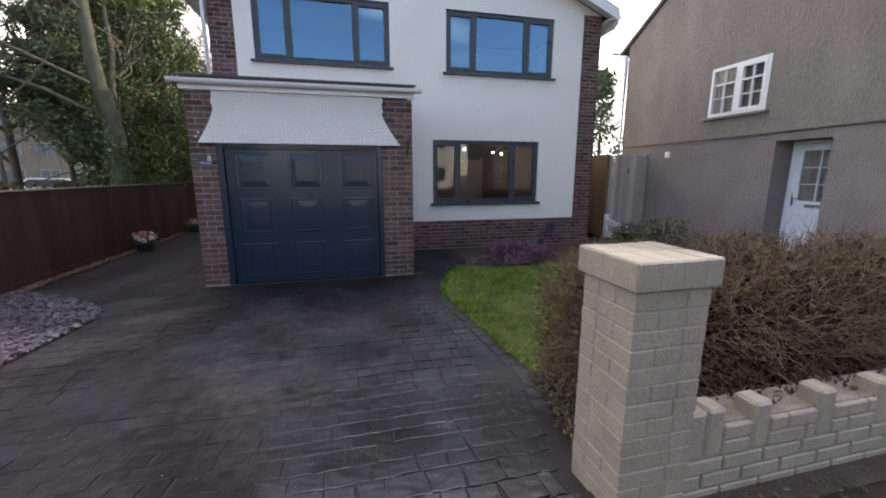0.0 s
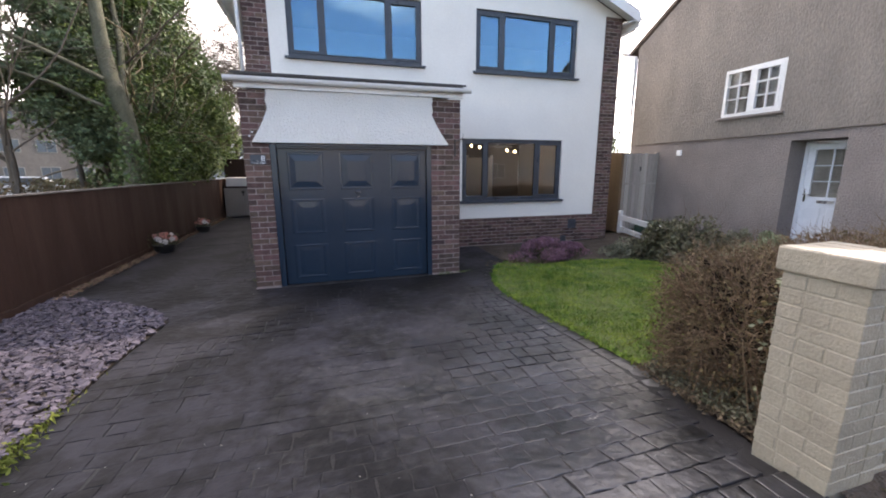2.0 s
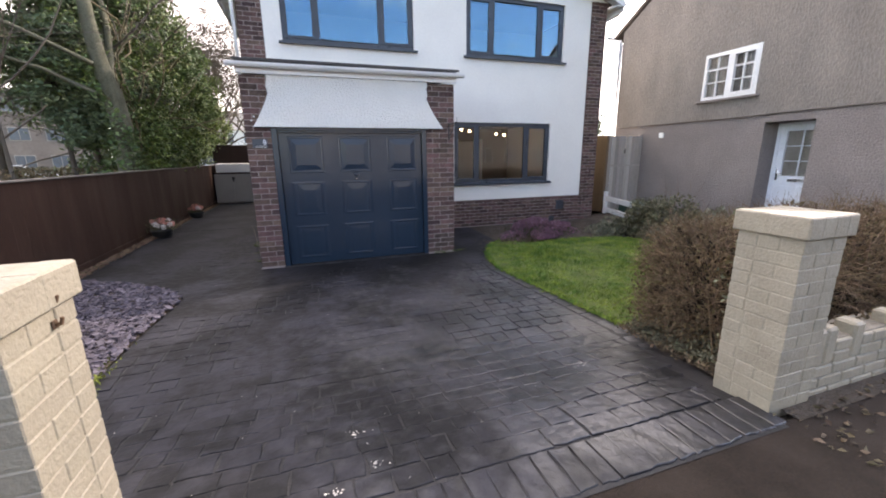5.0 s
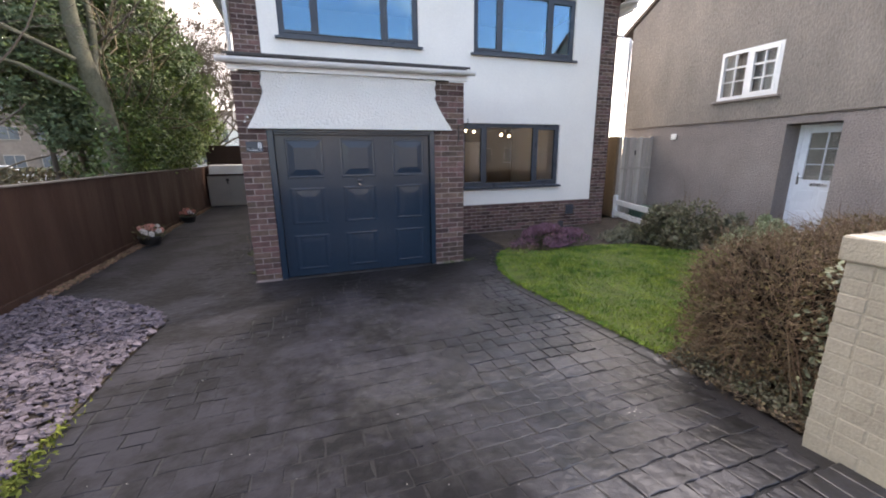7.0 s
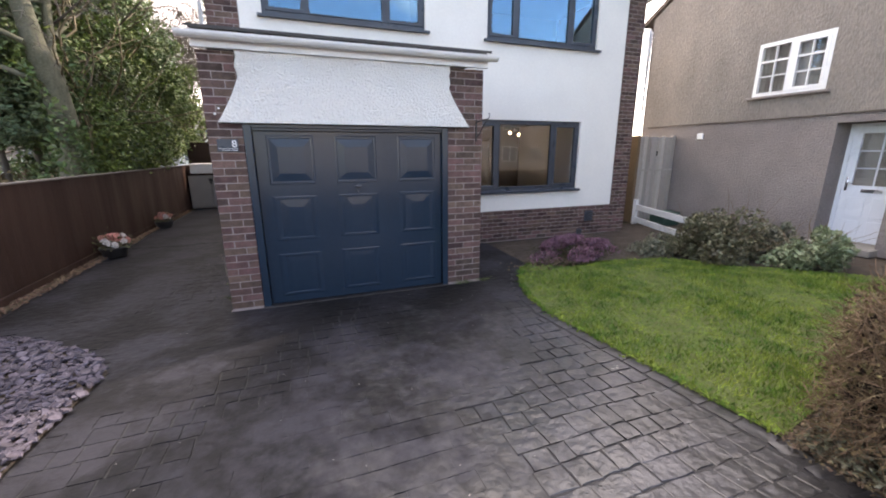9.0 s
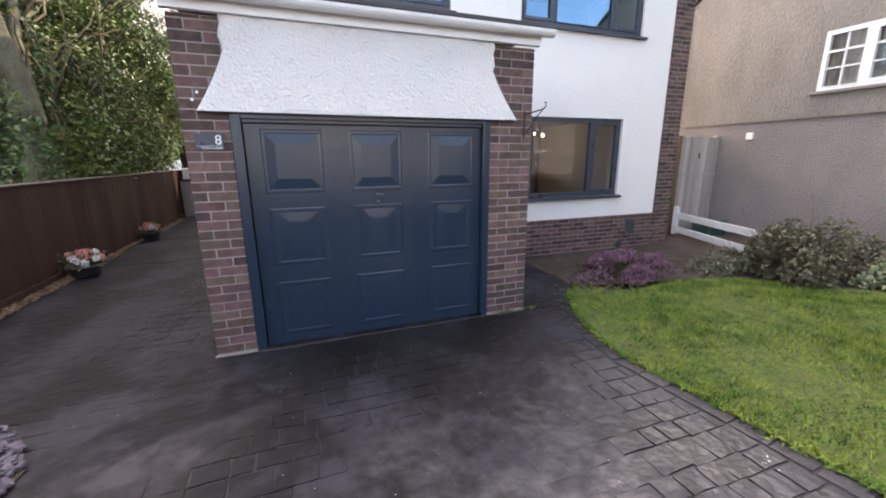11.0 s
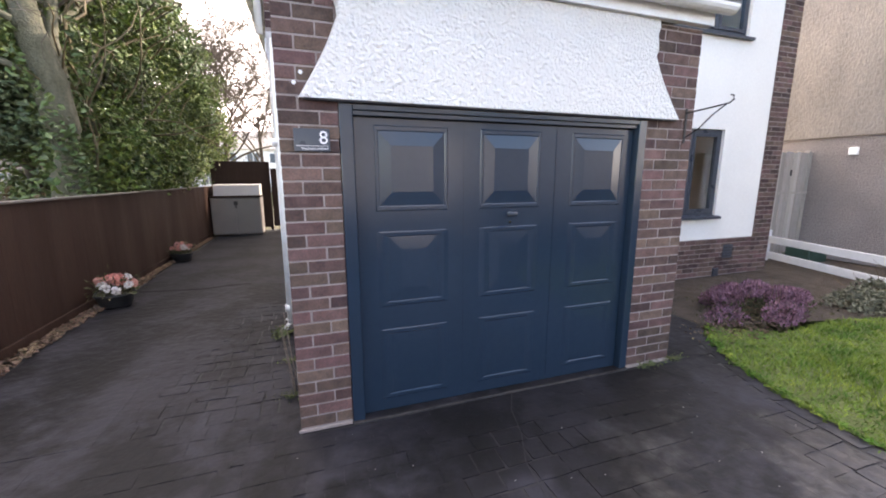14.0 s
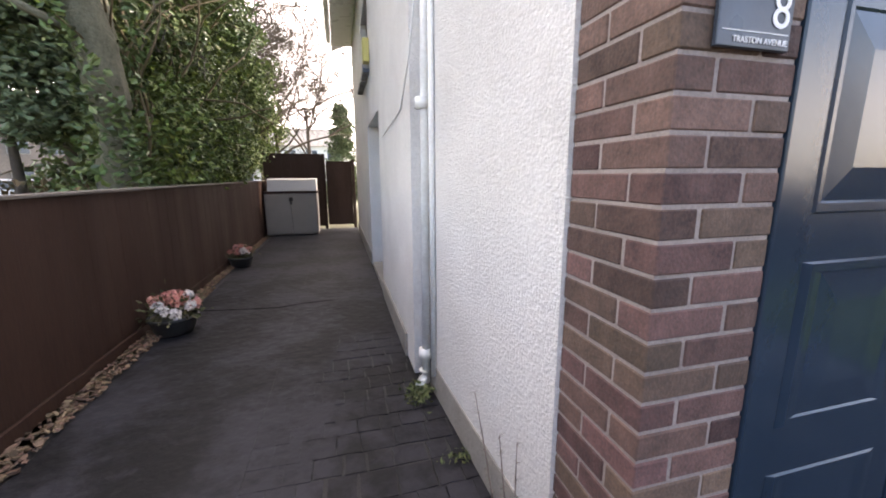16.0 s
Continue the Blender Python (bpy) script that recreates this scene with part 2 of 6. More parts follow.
M_DARKBOARD = mat("dark_brown_board", (0.040, 0.024, 0.020), (0.028, 0.018, 0.015), 0.85, 2, 50, bump=0.3, stretch=(1, 1, 0.2), spec=0.25)
M_STAINED = mat("stained_dark_concrete", (0.055, 0.05, 0.048), (0.016, 0.015, 0.015), 0.7, 6, 50, bump=0.5)
M_CONCRETE = mat("grey_concrete", (0.30, 0.28, 0.25), (0.20, 0.185, 0.165), 0.9, 3, 50, bump=0.5)
M_FLATS = mat("far_brown_flats", (0.16, 0.138, 0.118), (0.11, 0.096, 0.085), 0.9, 0.5, 4, bump=0)


# ---- building helpers ----
class Geo:
    """Vertices and faces gathered into one mesh."""

    def __init__(self):
        self.v, self.f = [], []

    def add(self, verts, faces):
        k = len(self.v)
        self.v.extend(tuple(p) for p in verts)
        self.f.extend(tuple(i + k for i in q) for q in faces)
        return self

    def box(self, x0, x1, y0, y1, z0, z1, c=0.0):
        if c <= 0:
            v = [(x, y, z) for z in (z0, z1) for y in (y0, y1) for x in (x0, x1)]
            return self.add(v, [(0, 2, 3, 1), (4, 5, 7, 6), (0, 1, 5, 4), (2, 6, 7, 3), (0, 4, 6, 2), (1, 3, 7, 5)])
        bm = bmesh.new()
        bmesh.ops.create_cube(bm, size=1, matrix=Matrix.LocRotScale(((x0 + x1) / 2, (y0 + y1) / 2, (z0 + z1) / 2), None, (x1 - x0, y1 - y0, z1 - z0)))
        bmesh.ops.bevel(bm, geom=bm.edges[:], offset=c, segments=1, affect="EDGES")
        bm.verts.index_update()
        self.add([v.co[:] for v in bm.verts], [[v.index for v in f.verts] for f in bm.faces])
        bm.free()
        return self

    def prism(self, outline, axis, a, b):
        """Extrudes an outline of (u, v) pairs along an axis from a to b."""
        put = {"x": lambda u, v, w: (w, u, v), "y": lambda u, v, w: (u, w, v), "z": lambda u, v, w: (u, v, w)}[axis]
        n = len(outline)
        vs = [put(u, v, a) for u, v in outline] + [put(u, v, b) for u, v in outline]
        return self.add(vs, [tuple(range(n)), tuple(range(2 * n - 1, n - 1, -1))] + [(i, i + n, (i + 1) % n + n, (i + 1) % n) for i in range(n)])

    def tube(self, pts, radii, sides=8, caps=True):
        pts = [Vector(p) for p in pts]
        rings = []
        for i, p in enumerate(pts):
            d = (pts[min(i + 1, len(pts) - 1)] - pts[max(i - 1, 0)]).normalized()
            q = d.to_track_quat("Z", "Y")
            r = radii[i] if hasattr(radii, "__len__") else radii
            rings.append([p + q @ Vector((math.cos(2 * math.pi * k / sides) * r, math.sin(2 * math.pi * k / sides) * r, 0)) for k in range(sides)])
        vs = [v for ring in rings for v in ring]
        fs = [(i * sides + k, i * sides + (k + 1) % sides, (i + 1) * sides + (k + 1) % sides, (i + 1) * sides + k) for i in range(len(pts) - 1) for k in range(sides)]
        if caps:
            fs += [tuple(range(sides - 1, -1, -1)), tuple(range((len(pts) - 1) * sides, len(pts) * sides))]
        return self.add(vs, fs)

    def mesh(self, name, material, at=(0, 0, 0), smooth=False):
        me = bpy.data.meshes.new(name)
        a = Vector(at)
        me.from_pydata([Vector(p) - a for p in self.v], [], self.f)
        bm = bmesh.new()
        bm.from_mesh(me)
        if name == "raised_panel":
            bmesh.ops.remove_doubles(bm, verts=bm.verts[:], dist=1e-5)
        if len(bm.faces) < 60000:
            bmesh.ops.recalc_face_normals(bm, faces=bm.faces[:])
        bm.to_mesh(me)
        bm.free()
        if smooth:
            for p in me.polygons:
                p.use_smooth = True
        me.materials.append(material)
        return me


def where(ob):
    p = Vector((0, 0, 0))
    while ob:
        p = p + ob.location
        ob = ob.parent
    return p


def thing(name, at, label, category, group="", kind=""):
    ob = new(name)
    ob.empty_display_size = 0.1
    ob.location = at
    return tagged(ob, label, category, group, kind)


def part(name, geo, material, parent, label="", smooth=False):
    """Links one mesh, given in world places, under a thing or a part."""
    ob = new(name, geo.mesh(name, material, where(parent), smooth))
    ob.parent = parent
    return tagged(ob, label)


def solid(name, geo, material, label="", category="", group="", kind="", at=(0, 0, 0), smooth=False):
    ob = new(name, geo.mesh(name, material, at, smooth))
    ob.location = at
    return tagged(ob, label, category, group, kind)


def ground_z(y):
    """The drive rises to the street."""
    t = min(1.0, max(0.0, (2.75 - y) / 1.6))
    return 0.215 * t * t * (3 - 2 * t) if t < 1 else 0.215


def holed_wall(geo, axis, face, back, u0, u1, z0, z1, holes):
    """A wall of thickness with openings through it. axis 'y': faces run along x."""
    us = sorted({u0, u1, *[h[0] for h in holes], *[h[1] for h in holes]})
    zs = sorted({z0, z1, *[h[2] for h in holes], *[h[3] for h in holes]})
    put = (lambda u, w, z: (u, w, z)) if axis == "y" else (lambda u, w, z: (w, u, z))

    def quad(a, b, c, d):
        geo.add([a, b, c, d], [(0, 1, 2, 3)])
    for a, b in zip(us, us[1:]):
        for c, d in zip(zs, zs[1:]):
            if any(h[0] <= (a + b) / 2 <= h[1] and h[2] <= (c + d) / 2 <= h[3] for h in holes):
                continue
            for w in (face, back):
                quad(put(a, w, c), put(b, w, c), put(b, w, d), put(a, w, d))
    for a, b, c, d in [*holes, (u0, u1, z0, z1)]:
        quad(put(a, face, c), put(a, back, c), put(a, back, d), put(a, face, d))
        quad(put(b, face, c), put(b, back, c), put(b, back, d), put(b, face, d))
        quad(put(a, face, c), put(b, face, c), put(b, back, c), put(a, back, c))
        quad(put(a, face, d), put(b, face, d), put(b, back, d), put(a, back, d))
    return geo


PIECES = {}


def piece(name, l, d, h, material, chamfer=0.0035):
    """A shared mesh for a small block with worn edges, its origin in its middle."""
    key = (name, round(l, 3), round(d, 3), round(h, 3), material.name)
    if key not in PIECES:
        g = Geo()
        g.box(-l / 2, l / 2, -d / 2, d / 2, -h / 2, h / 2, chamfer)
        PIECES[key] = g.mesh(name, material)
    return PIECES[key]


def lay(name, me, x, y, z, parent, rz=0.0, rx=0.0, ry=0.0):
    ob = new(name, me)
    ob.parent = parent
    p = where(parent)
    ob.location = (x - p.x, y - p.y, z - p.z)
    ob.rotation_euler = (rx, ry, rz)
    return ob


def course(a, b, full=0.215, joint=0.010, start=0.0):
    """Splits a run into bricks: the first one start long (or full)."""
    out, u, first = [], a, start or full
    while u < b - 0.02:
        e = min(b, u + first)
        if b - e < 0.05:
            e = b
        out.append((u, e))
        u, first = e + joint, full
    return out


RISE = 0.075


def brick_pier(parent, material, x0, x1, y0, y1, z0, z1, sides="fl", deep=0.1025, name="brick", jitter=0.0015, joint=0.010, rise=RISE):
    """Courses laid round a pier: the front row and the side rows take the corner in turn."""
    k, z = 0, z0
    while z < z1 - 0.02:
        h = min(rise - joint, z1 - z)
        zc = z + joint / 2 + h / 2
        odd = k % 2
        runs = []
        fa, fb = x0, x1
        if odd and "l" in sides:
            fa = x0 + deep + joint
        if odd and "r" in sides:
            fb = x1 - deep - joint
        if "f" in sides:
            for a, b in course(fa, fb, start=0 if ("l" in sides) else (0.1025 if odd else 0)):
                runs.append(((a + b) / 2, y0 + deep / 2, b - a, deep))
        sa = y0 if odd or "f" not in sides else y0 + deep + joint
        sb = y1
        if "b" in sides:
            sb = y1 if odd else y1 - deep - joint
            for a, b in course(fa, fb):
                runs.append(((a + b) / 2, y1 - deep / 2, b - a, deep))
        if "l" in sides:
            for a, b in course(sa, sb):
                runs.append((x0 + deep / 2, (a + b) / 2, deep, b - a))
        if "r" in sides:
            for a, b in course(sa, sb):
                runs.append((x1 - deep / 2, (a + b) / 2, deep, b - a))
        for x, y, l, d in runs:
            j = lambda: random.uniform(-jitter, jitter)
            lay(name, piece(name, l, d, h, material), x + j(), y + j(), zc, parent, rz=random.uniform(-0.004, 0.004))
        z += rise
        k += 1


# ---- ground ----
def sheet(name, outline, z_off, material, label, category, kind="structure", step=0.25, skirt=0.0):
    """A ground surface inside an outline, following the rise of the drive."""
    bm = bmesh.new()
    f = bm.faces.new([bm.verts.new((x, y, 0)) for x, y in outline])
    bmesh.ops.triangulate(bm, faces=[f])
    y = 0.9
    while y < 3.2:
        bmesh.ops.bisect_plane(bm, geom=bm.verts[:] + bm.edges[:] + bm.faces[:], plane_co=(0, y, 0), plane_no=(0, 1, 0))
        y += step
    for v in bm.verts:
        v.co.z = ground_z(v.co.y) + z_off
    bm.normal_update()
    for f in bm.faces:
        if f.normal.z < 0:
            f.normal_flip()
    me = bpy.data.meshes.new(name)
    bm.to_mesh(me)
    bm.free()
    me.materials.append(material)
    return tagged(new(name, me), label, category, "", kind)


sheet("ground", [(-400, -400), (400, -400), (400, 400), (-400, 400)], -0.06, M_SOIL, "bare dark earth under the whole place", "ground")
DRIVE = [(-2.03, 1.02), (0.98, 1.02), (1.08, 1.5), (1.25, 2.0), (1.42, 2.62), (1.33, 3.7), (1.22, 4.8), (1.30, 5.3), (1.50, 5.8), (1.75, 6.2), (2.05, 6.6), (2.1, 8.06), (-2.2, 8.06), (-2.25, 17.0), (-4.52, 17.0), (-4.52, 6.35), (-3.7, 5.9), (-3.05, 5.35), (-2.86, 5.0), (-2.95, 4.0), (-2.98, 2.9), (-2.7, 1.5), (-2.03, 1.5)]
sheet("driveway", DRIVE, -0.014, M_JOINT, "dark grey stamped concrete driveway with stone pattern", "driveway")
sheet("pavement", [(-60, -3.2), (60, -3.2), (60, 1.06), (-60, 1.06)], -0.018, M_TARMAC, "worn brown tarmac pavement beside the drive", "pavement")
sheet("road", [(-60, -9.5), (60, -9.5), (60, -3.2), (-60, -3.2)], -0.05, M_TARMAC, "plain tarmac road along the pavement", "road")


# ---- house ----
house = thing("house", (1.6, 8.06, 0), "white rendered house with brown brick corners and anthracite windows", "house")
HF = 8.06                                     # front face
FRONT_HOLES = [(-1.56, 0.88, 3.66, 4.81), (2.0, 4.36, 3.64, 4.80), (1.72, 4.12, 1.0, 2.31)]
g = Geo()
holed_wall(g, "y", HF, HF + 0.28, -1.86, 5.05, 0.62, 4.95, FRONT_HOLES)
front_wall = part("wall", g, M_WHITE, house, "smooth white rendered front wall")
g = Geo()
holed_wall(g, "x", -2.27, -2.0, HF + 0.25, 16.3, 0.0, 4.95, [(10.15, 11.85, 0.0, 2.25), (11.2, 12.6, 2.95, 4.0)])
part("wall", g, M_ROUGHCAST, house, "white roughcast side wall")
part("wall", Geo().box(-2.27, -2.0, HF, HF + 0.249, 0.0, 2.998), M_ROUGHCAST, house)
g = Geo()
g.box(5.22, 5.49, HF + 0.25, 16.3, 0, 4.95).box(-2.0, 5.22, 16.02, 16.3, 0, 4.95)
part("wall", g, M_WHITE, house)
for ya, yb in ((HF + 0.004, HF + 0.28), (16.02, 16.298)):
    part("gable", Geo().prism([(-2.27, 4.953), (5.49, 4.953), (1.61, 6.55)], "y", ya, yb), M_WHITE, house, "white rendered gable")
g = Geo()
for s, xe in ((-1, -2.74), (1, 5.66)):
    dz = 0.412 * abs(xe - 1.61)
    g.prism([(1.61, 6.70), (xe, 6.70 - dz), (xe, 6.60 - dz), (1.61, 6.60)], "y", HF - 0.3, 16.5)
part("roof", g, M_TILE, house, "shallow brown tiled roof")
for xe in (-2.76, 5.68):
    dz = 0.412 * abs(xe - 1.61)
    part("verge_soffit", Geo().prism([(1.61, 6.59), (xe, 6.59 - dz), (xe, 6.57 - dz), (1.61, 6.57)], "y", HF - 0.3, HF - 0.002), M_PVC, house, "white soffit under the verge")
    for ya, yb in ((HF - 0.325, HF - 0.302), (16.502, 16.525)):
        part("bargeboard", Geo().prism([(1.61, 6.66), (xe, 6.66 - dz), (xe, 6.46 - dz), (1.61, 6.46)], "y", ya, yb), M_PVC, house, "white bargeboard along the gable")
for xa, xb, xc in ((-2.74, -2.272, -2.765), (5.492, 5.66, 5.662)):
    part("soffit", Geo().box(xa, xb, HF - 0.3, 16.5, 4.80, 4.82), M_PVC, house, "white soffit")
    part("fascia", Geo().box(xc, xc + 0.023, HF - 0.3, 16.5, 4.70, 4.93), M_PVC, house, "white fascia board")


def gutter(geo, a, b, r=0.057):
    """A half-round gutter from a to b, level."""
    a, b = Vector(a), Vector(b)
    side = (b - a).normalized().cross(Vector((0, 0, 1)))
    prof = [(math.cos(math.pi * k / 8) * q, -math.sin(math.pi * k / 8) * q) for q, ks in ((r, range(9)), (r - 0.005, range(8, -1, -1))) for k in ks]
    n = len(prof)
    vs = [p + side * u + Vector((0, 0, w)) for p in (a, b) for u, w in prof]
    geo.add(vs, [(i, (i + 1) % n, (i + 1) % n + n, i + n) for i in range(n)] + [(0, *range(1, n))[::-1], tuple(range(n, 2 * n))])


for x in (-2.83, 5.745):
    g = Geo()
    gutter(g, (x, HF - 0.32, 4.90), (x, 16.5, 4.90))
    part("gutter", g, M_PVC, house)
g = Geo()
g.tube([(-2.83, HF - 0.2, 4.86), (-2.78, HF - 0.17, 4.78), (-2.38, HF - 0.06, 4.72), (-2.32, HF - 0.05, 4.62), (-2.32, HF - 0.05, 2.95)], 0.034)
part("downpipe", g, M_PVC, house, "white downpipe at the house corner", True)
g = Geo()
g.tube([(5.745, HF - 0.12, 4.86), (5.74, HF - 0.1, 4.72), (5.60, HF + 0.55, 4.62), (5.56, HF + 0.7, 4.45), (5.56, HF + 0.7, 0.1)], 0.034)
part("downpipe", g, M_PVC, house, "white downpipe", True)
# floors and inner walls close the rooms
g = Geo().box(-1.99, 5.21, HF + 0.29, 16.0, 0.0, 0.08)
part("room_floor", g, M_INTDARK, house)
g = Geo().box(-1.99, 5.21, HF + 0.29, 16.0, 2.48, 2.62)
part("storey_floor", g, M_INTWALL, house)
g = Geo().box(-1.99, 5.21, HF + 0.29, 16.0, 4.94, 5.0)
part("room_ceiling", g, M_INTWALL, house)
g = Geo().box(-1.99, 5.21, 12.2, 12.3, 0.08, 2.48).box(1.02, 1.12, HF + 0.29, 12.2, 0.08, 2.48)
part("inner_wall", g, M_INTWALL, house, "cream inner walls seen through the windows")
# upstairs walls take the dark room colour so the panes keep their blue
part("inner_wall", Geo().box(-1.99, 5.21, 10.6, 10.7, 2.62, 4.94), M_INTDARK, house, "upstairs wall coloured dark for the dim room")
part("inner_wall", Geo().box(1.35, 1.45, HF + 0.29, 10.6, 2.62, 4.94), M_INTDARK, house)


def front_window(x0, x1, z0, z1, bars, label, glass=None):
    """An anthracite window in the front wall: outer frame, sashes and panes."""
    w = part("window", Geo().box(x0, x1, HF + 0.045, HF + 0.11, z0, z0 + 0.06).box(x0, x1, HF + 0.045, HF + 0.11, z1 - 0.06, z1)
             .box(x0, x0 + 0.055, HF + 0.045, HF + 0.11, z0 + 0.06, z1 - 0.06).box(x1 - 0.055, x1, HF + 0.045, HF + 0.11, z0 + 0.06, z1 - 0.06), M_ANTHRA, house, label)
    part("sill", Geo().prism([(HF - 0.065, z0 - 0.05), (HF - 0.065, z0 - 0.015), (HF + 0.044, z0 + 0.012), (HF + 0.044, z0 - 0.05)], "x", x0 - 0.06, x1 + 0.06), M_ANTHRA, w, "anthracite window sill")
    edges = [x0 + 0.055, *bars, x1 - 0.055]
    for b in bars:
        part("mullion", Geo().box(b - 0.03, b + 0.03, HF + 0.04, HF + 0.11, z0 + 0.06, z1 - 0.06), M_ANTHRA, w)
    for i, (a, b) in enumerate(zip(edges, edges[1:])):
        a, b = a + (0.03 if i else 0), b - (0.03 if i < len(edges) - 2 else 0)
        s = 0.05 if i != 1 else 0.018
        c, d = z0 + 0.06, z1 - 0.06
        part("sash", Geo().box(a, b, HF + 0.03, HF + 0.1, c, c + s, 0.004).box(a, b, HF + 0.03, HF + 0.1, d - s, d, 0.004)
             .box(a, a + s, HF + 0.031, HF + 0.1, c + s, d - s).box(b - s, b, HF + 0.031, HF + 0.1, c + s, d - s), M_ANTHRA, w)
        p = part("pane", Geo().box(a + s - 0.004, b - s + 0.004, HF + 0.062, HF + 0.082, c + s - 0.004, d - s + 0.004), glass or M_GLASS, w)
        p.visible_shadow = False
    return w


front_window(*FRONT_HOLES[0], (-0.95, 0.23), "three-light anthracite window above the garage", M_GLASSSKY)
front_window(*FRONT_HOLES[1], (2.60, 3.74), "three-light anthracite window on the upper floor", M_GLASSSKY)
front_window(*FRONT_HOLES[2], (2.28, 3.50), "three-light anthracite window on the ground floor")
# the side door recess and the landing window
g = Geo().box(-2.06, -1.96, 10.15, 11.85, 0.0, 2.25)
part("side_door", g, M_PVC, house, "white side door set back in the wall")
part("doorstep", Geo().box(-2.265, -2.062, 10.152, 11.848, -0.06, 0.05, 0.006), M_CONCRETE, house)
w = part("window", Geo().box(-2.16, -2.06, 11.2, 11.26, 2.95, 4.0).box(-2.16, -2.06, 12.54, 12.6, 2.95, 4.0).box(-2.16, -2.06, 11.26, 12.54, 2.95, 3.01).box(-2.16, -2.06, 11.26, 12.54, 3.94, 4.0), M_ANTHRA, house, "side window on the upper floor")
part("sill", Geo().box(-2.36, -2.06, 11.12, 12.68, 2.89, 2.945, 0.006), M_ANTHRA, w)
part("pane", Geo().box(-2.12, -2.10, 11.26, 12.54, 3.01, 3.94), M_GLASS, w).visible_shadow = False
part("plinth", Geo().box(-2.29, -2.271, HF + 0.3, 10.14, 0, 0.2).box(-2.29, -2.271, 11.86, 16.3, 0, 0.2), M_CONCRETE, house, "grey concrete plinth strip")

# ---- garage ----
GF = 6.05
garage = thing("garage", (-0.55, GF, 0), "attached brick garage with white roughcast canopy and blue-grey door", "garage")
part("pier_core", Geo().box(-2.091, -1.774, GF + 0.004, GF + 0.34, 0.0, 2.70), M_MORTAR, garage)
part("pier_core", Geo().box(0.505, 0.966, GF + 0.004, GF + 0.34, 0.0, 2.70), M_MORTAR, garage)
part("lintel", Geo().box(-1.773, 0.504, GF + 0.01, GF + 0.3, 2.06, 2.70), M_MORTAR, garage)
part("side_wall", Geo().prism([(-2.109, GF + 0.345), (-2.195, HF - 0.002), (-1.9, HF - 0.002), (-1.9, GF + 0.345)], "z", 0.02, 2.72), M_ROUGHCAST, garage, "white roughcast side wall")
part("side_wall", Geo().box(0.72, 0.955, GF + 0.345, HF - 0.002, 0.0, 2.70), M_BRICK, garage)
part("side_plinth", Geo().prism([(-2.118, GF + 0.36), (-2.206, HF - 0.01), (-2.16, HF - 0.01), (-2.08, GF + 0.36)], "z", 0.0, 0.20), M_CONCRETE, garage, "grey cement plinth strip")
part("roof_deck", Geo().box(-2.1, 1.0, GF - 0.03, HF - 0.001, 2.84, 2.90), M_ROOFFELT, garage)
part("roof", Geo().prism([(GF - 0.12, 2.862), (GF - 0.12, 2.89), (GF + 0.1, 2.94), (HF - 0.001, 3.02), (HF - 0.001, 2.905), (GF - 0.05, 2.905)], "x", -2.14, 1.02), M_ROOFFELT, garage, "dark felt lean-to roof edge")
part("fascia", Geo().box(-2.12, 1.0, GF - 0.062, GF - 0.042, 2.712, 2.838).box(-2.12, 1.0, GF - 0.041, GF - 0.004, 2.712, 2.724), M_PVC, garage, "white fascia board")
g = Geo()
gutter(g, (-2.22, GF - 0.122, 2.828), (1.09, GF - 0.122, 2.832), 0.058)
gut = part("gutter", g, M_PVC, garage, "white half-round gutter")
for x in (-1.55, -0.5, 0.45):
    g = Geo()
    gutter(g, (x - 0.03, GF - 0.122, 2.830), (x + 0.03, GF - 0.122, 2.830), 0.063)
    part("bracket", g, M_PVC, gut)


def canopy():
    """The roughcast hood over the door, flaring at its foot."""
    g = Geo()
    rows = 14
    v = []
    for i in range(rows + 1):
        z = 2.708 - (2.708 - 2.03) * i / rows
        t = max(0.0, (2.46 - z) / 0.43)
        fl = 0.235 * t ** 1.25
        out = 0.030 + 0.012 * t ** 1.5
        xa, xb = -1.765 - fl * 0.93, 0.525 + fl * 1.1
        if z > 2.46:
            xa += 0.012 * math.sin(i * 1.7)
            xb += 0.010 * math.sin(i * 2.1)
        v += [(xa, GF - 0.002, z), (xa + 0.012, GF - out, z), (xb - 0.012, GF - out, z), (xb, GF - 0.002, z)]
    f = []
    for i in range(rows):
        a, b = i * 4, i * 4 + 4
        f += [(a, a + 1, b + 1, b), (a + 1, a + 2, b + 2, b + 1), (a + 2, a + 3, b + 3, b + 2), (a + 3, a, b, b + 3)]
    f += [(0, 3, 2, 1), (rows * 4, rows * 4 + 1, rows * 4 + 2, rows * 4 + 3)]
    return g.add(v, f)


part("canopy", canopy(), M_CANOPY, garage, "white roughcast canopy flaring over the door")
# dark strip standing in for the shadow line under the canopy
part("canopy_shadow_line", Geo().box(-1.95, 0.76, GF - 0.034, GF - 0.007, 2.020, 2.029), M_ROOFFELT, garage)
g = Geo().box(-1.768, -1.69, GF - 0.006, GF + 0.12, 0.0, 2.017, 0.004).box(0.432, 0.502, GF - 0.006, GF + 0.12, 0.0, 2.017, 0.004).box(-1.689, 0.431, GF - 0.004, GF + 0.12, 1.985, 2.017, 0.003).box(-1.689, 0.431, GF + 0.016, GF + 0.12, 1.957, 1.9845, 0.003)
part("door_frame", g, M_DOORBLUE, garage, "blue-grey steel door frame")
DY = GF + 0.05                              # door face


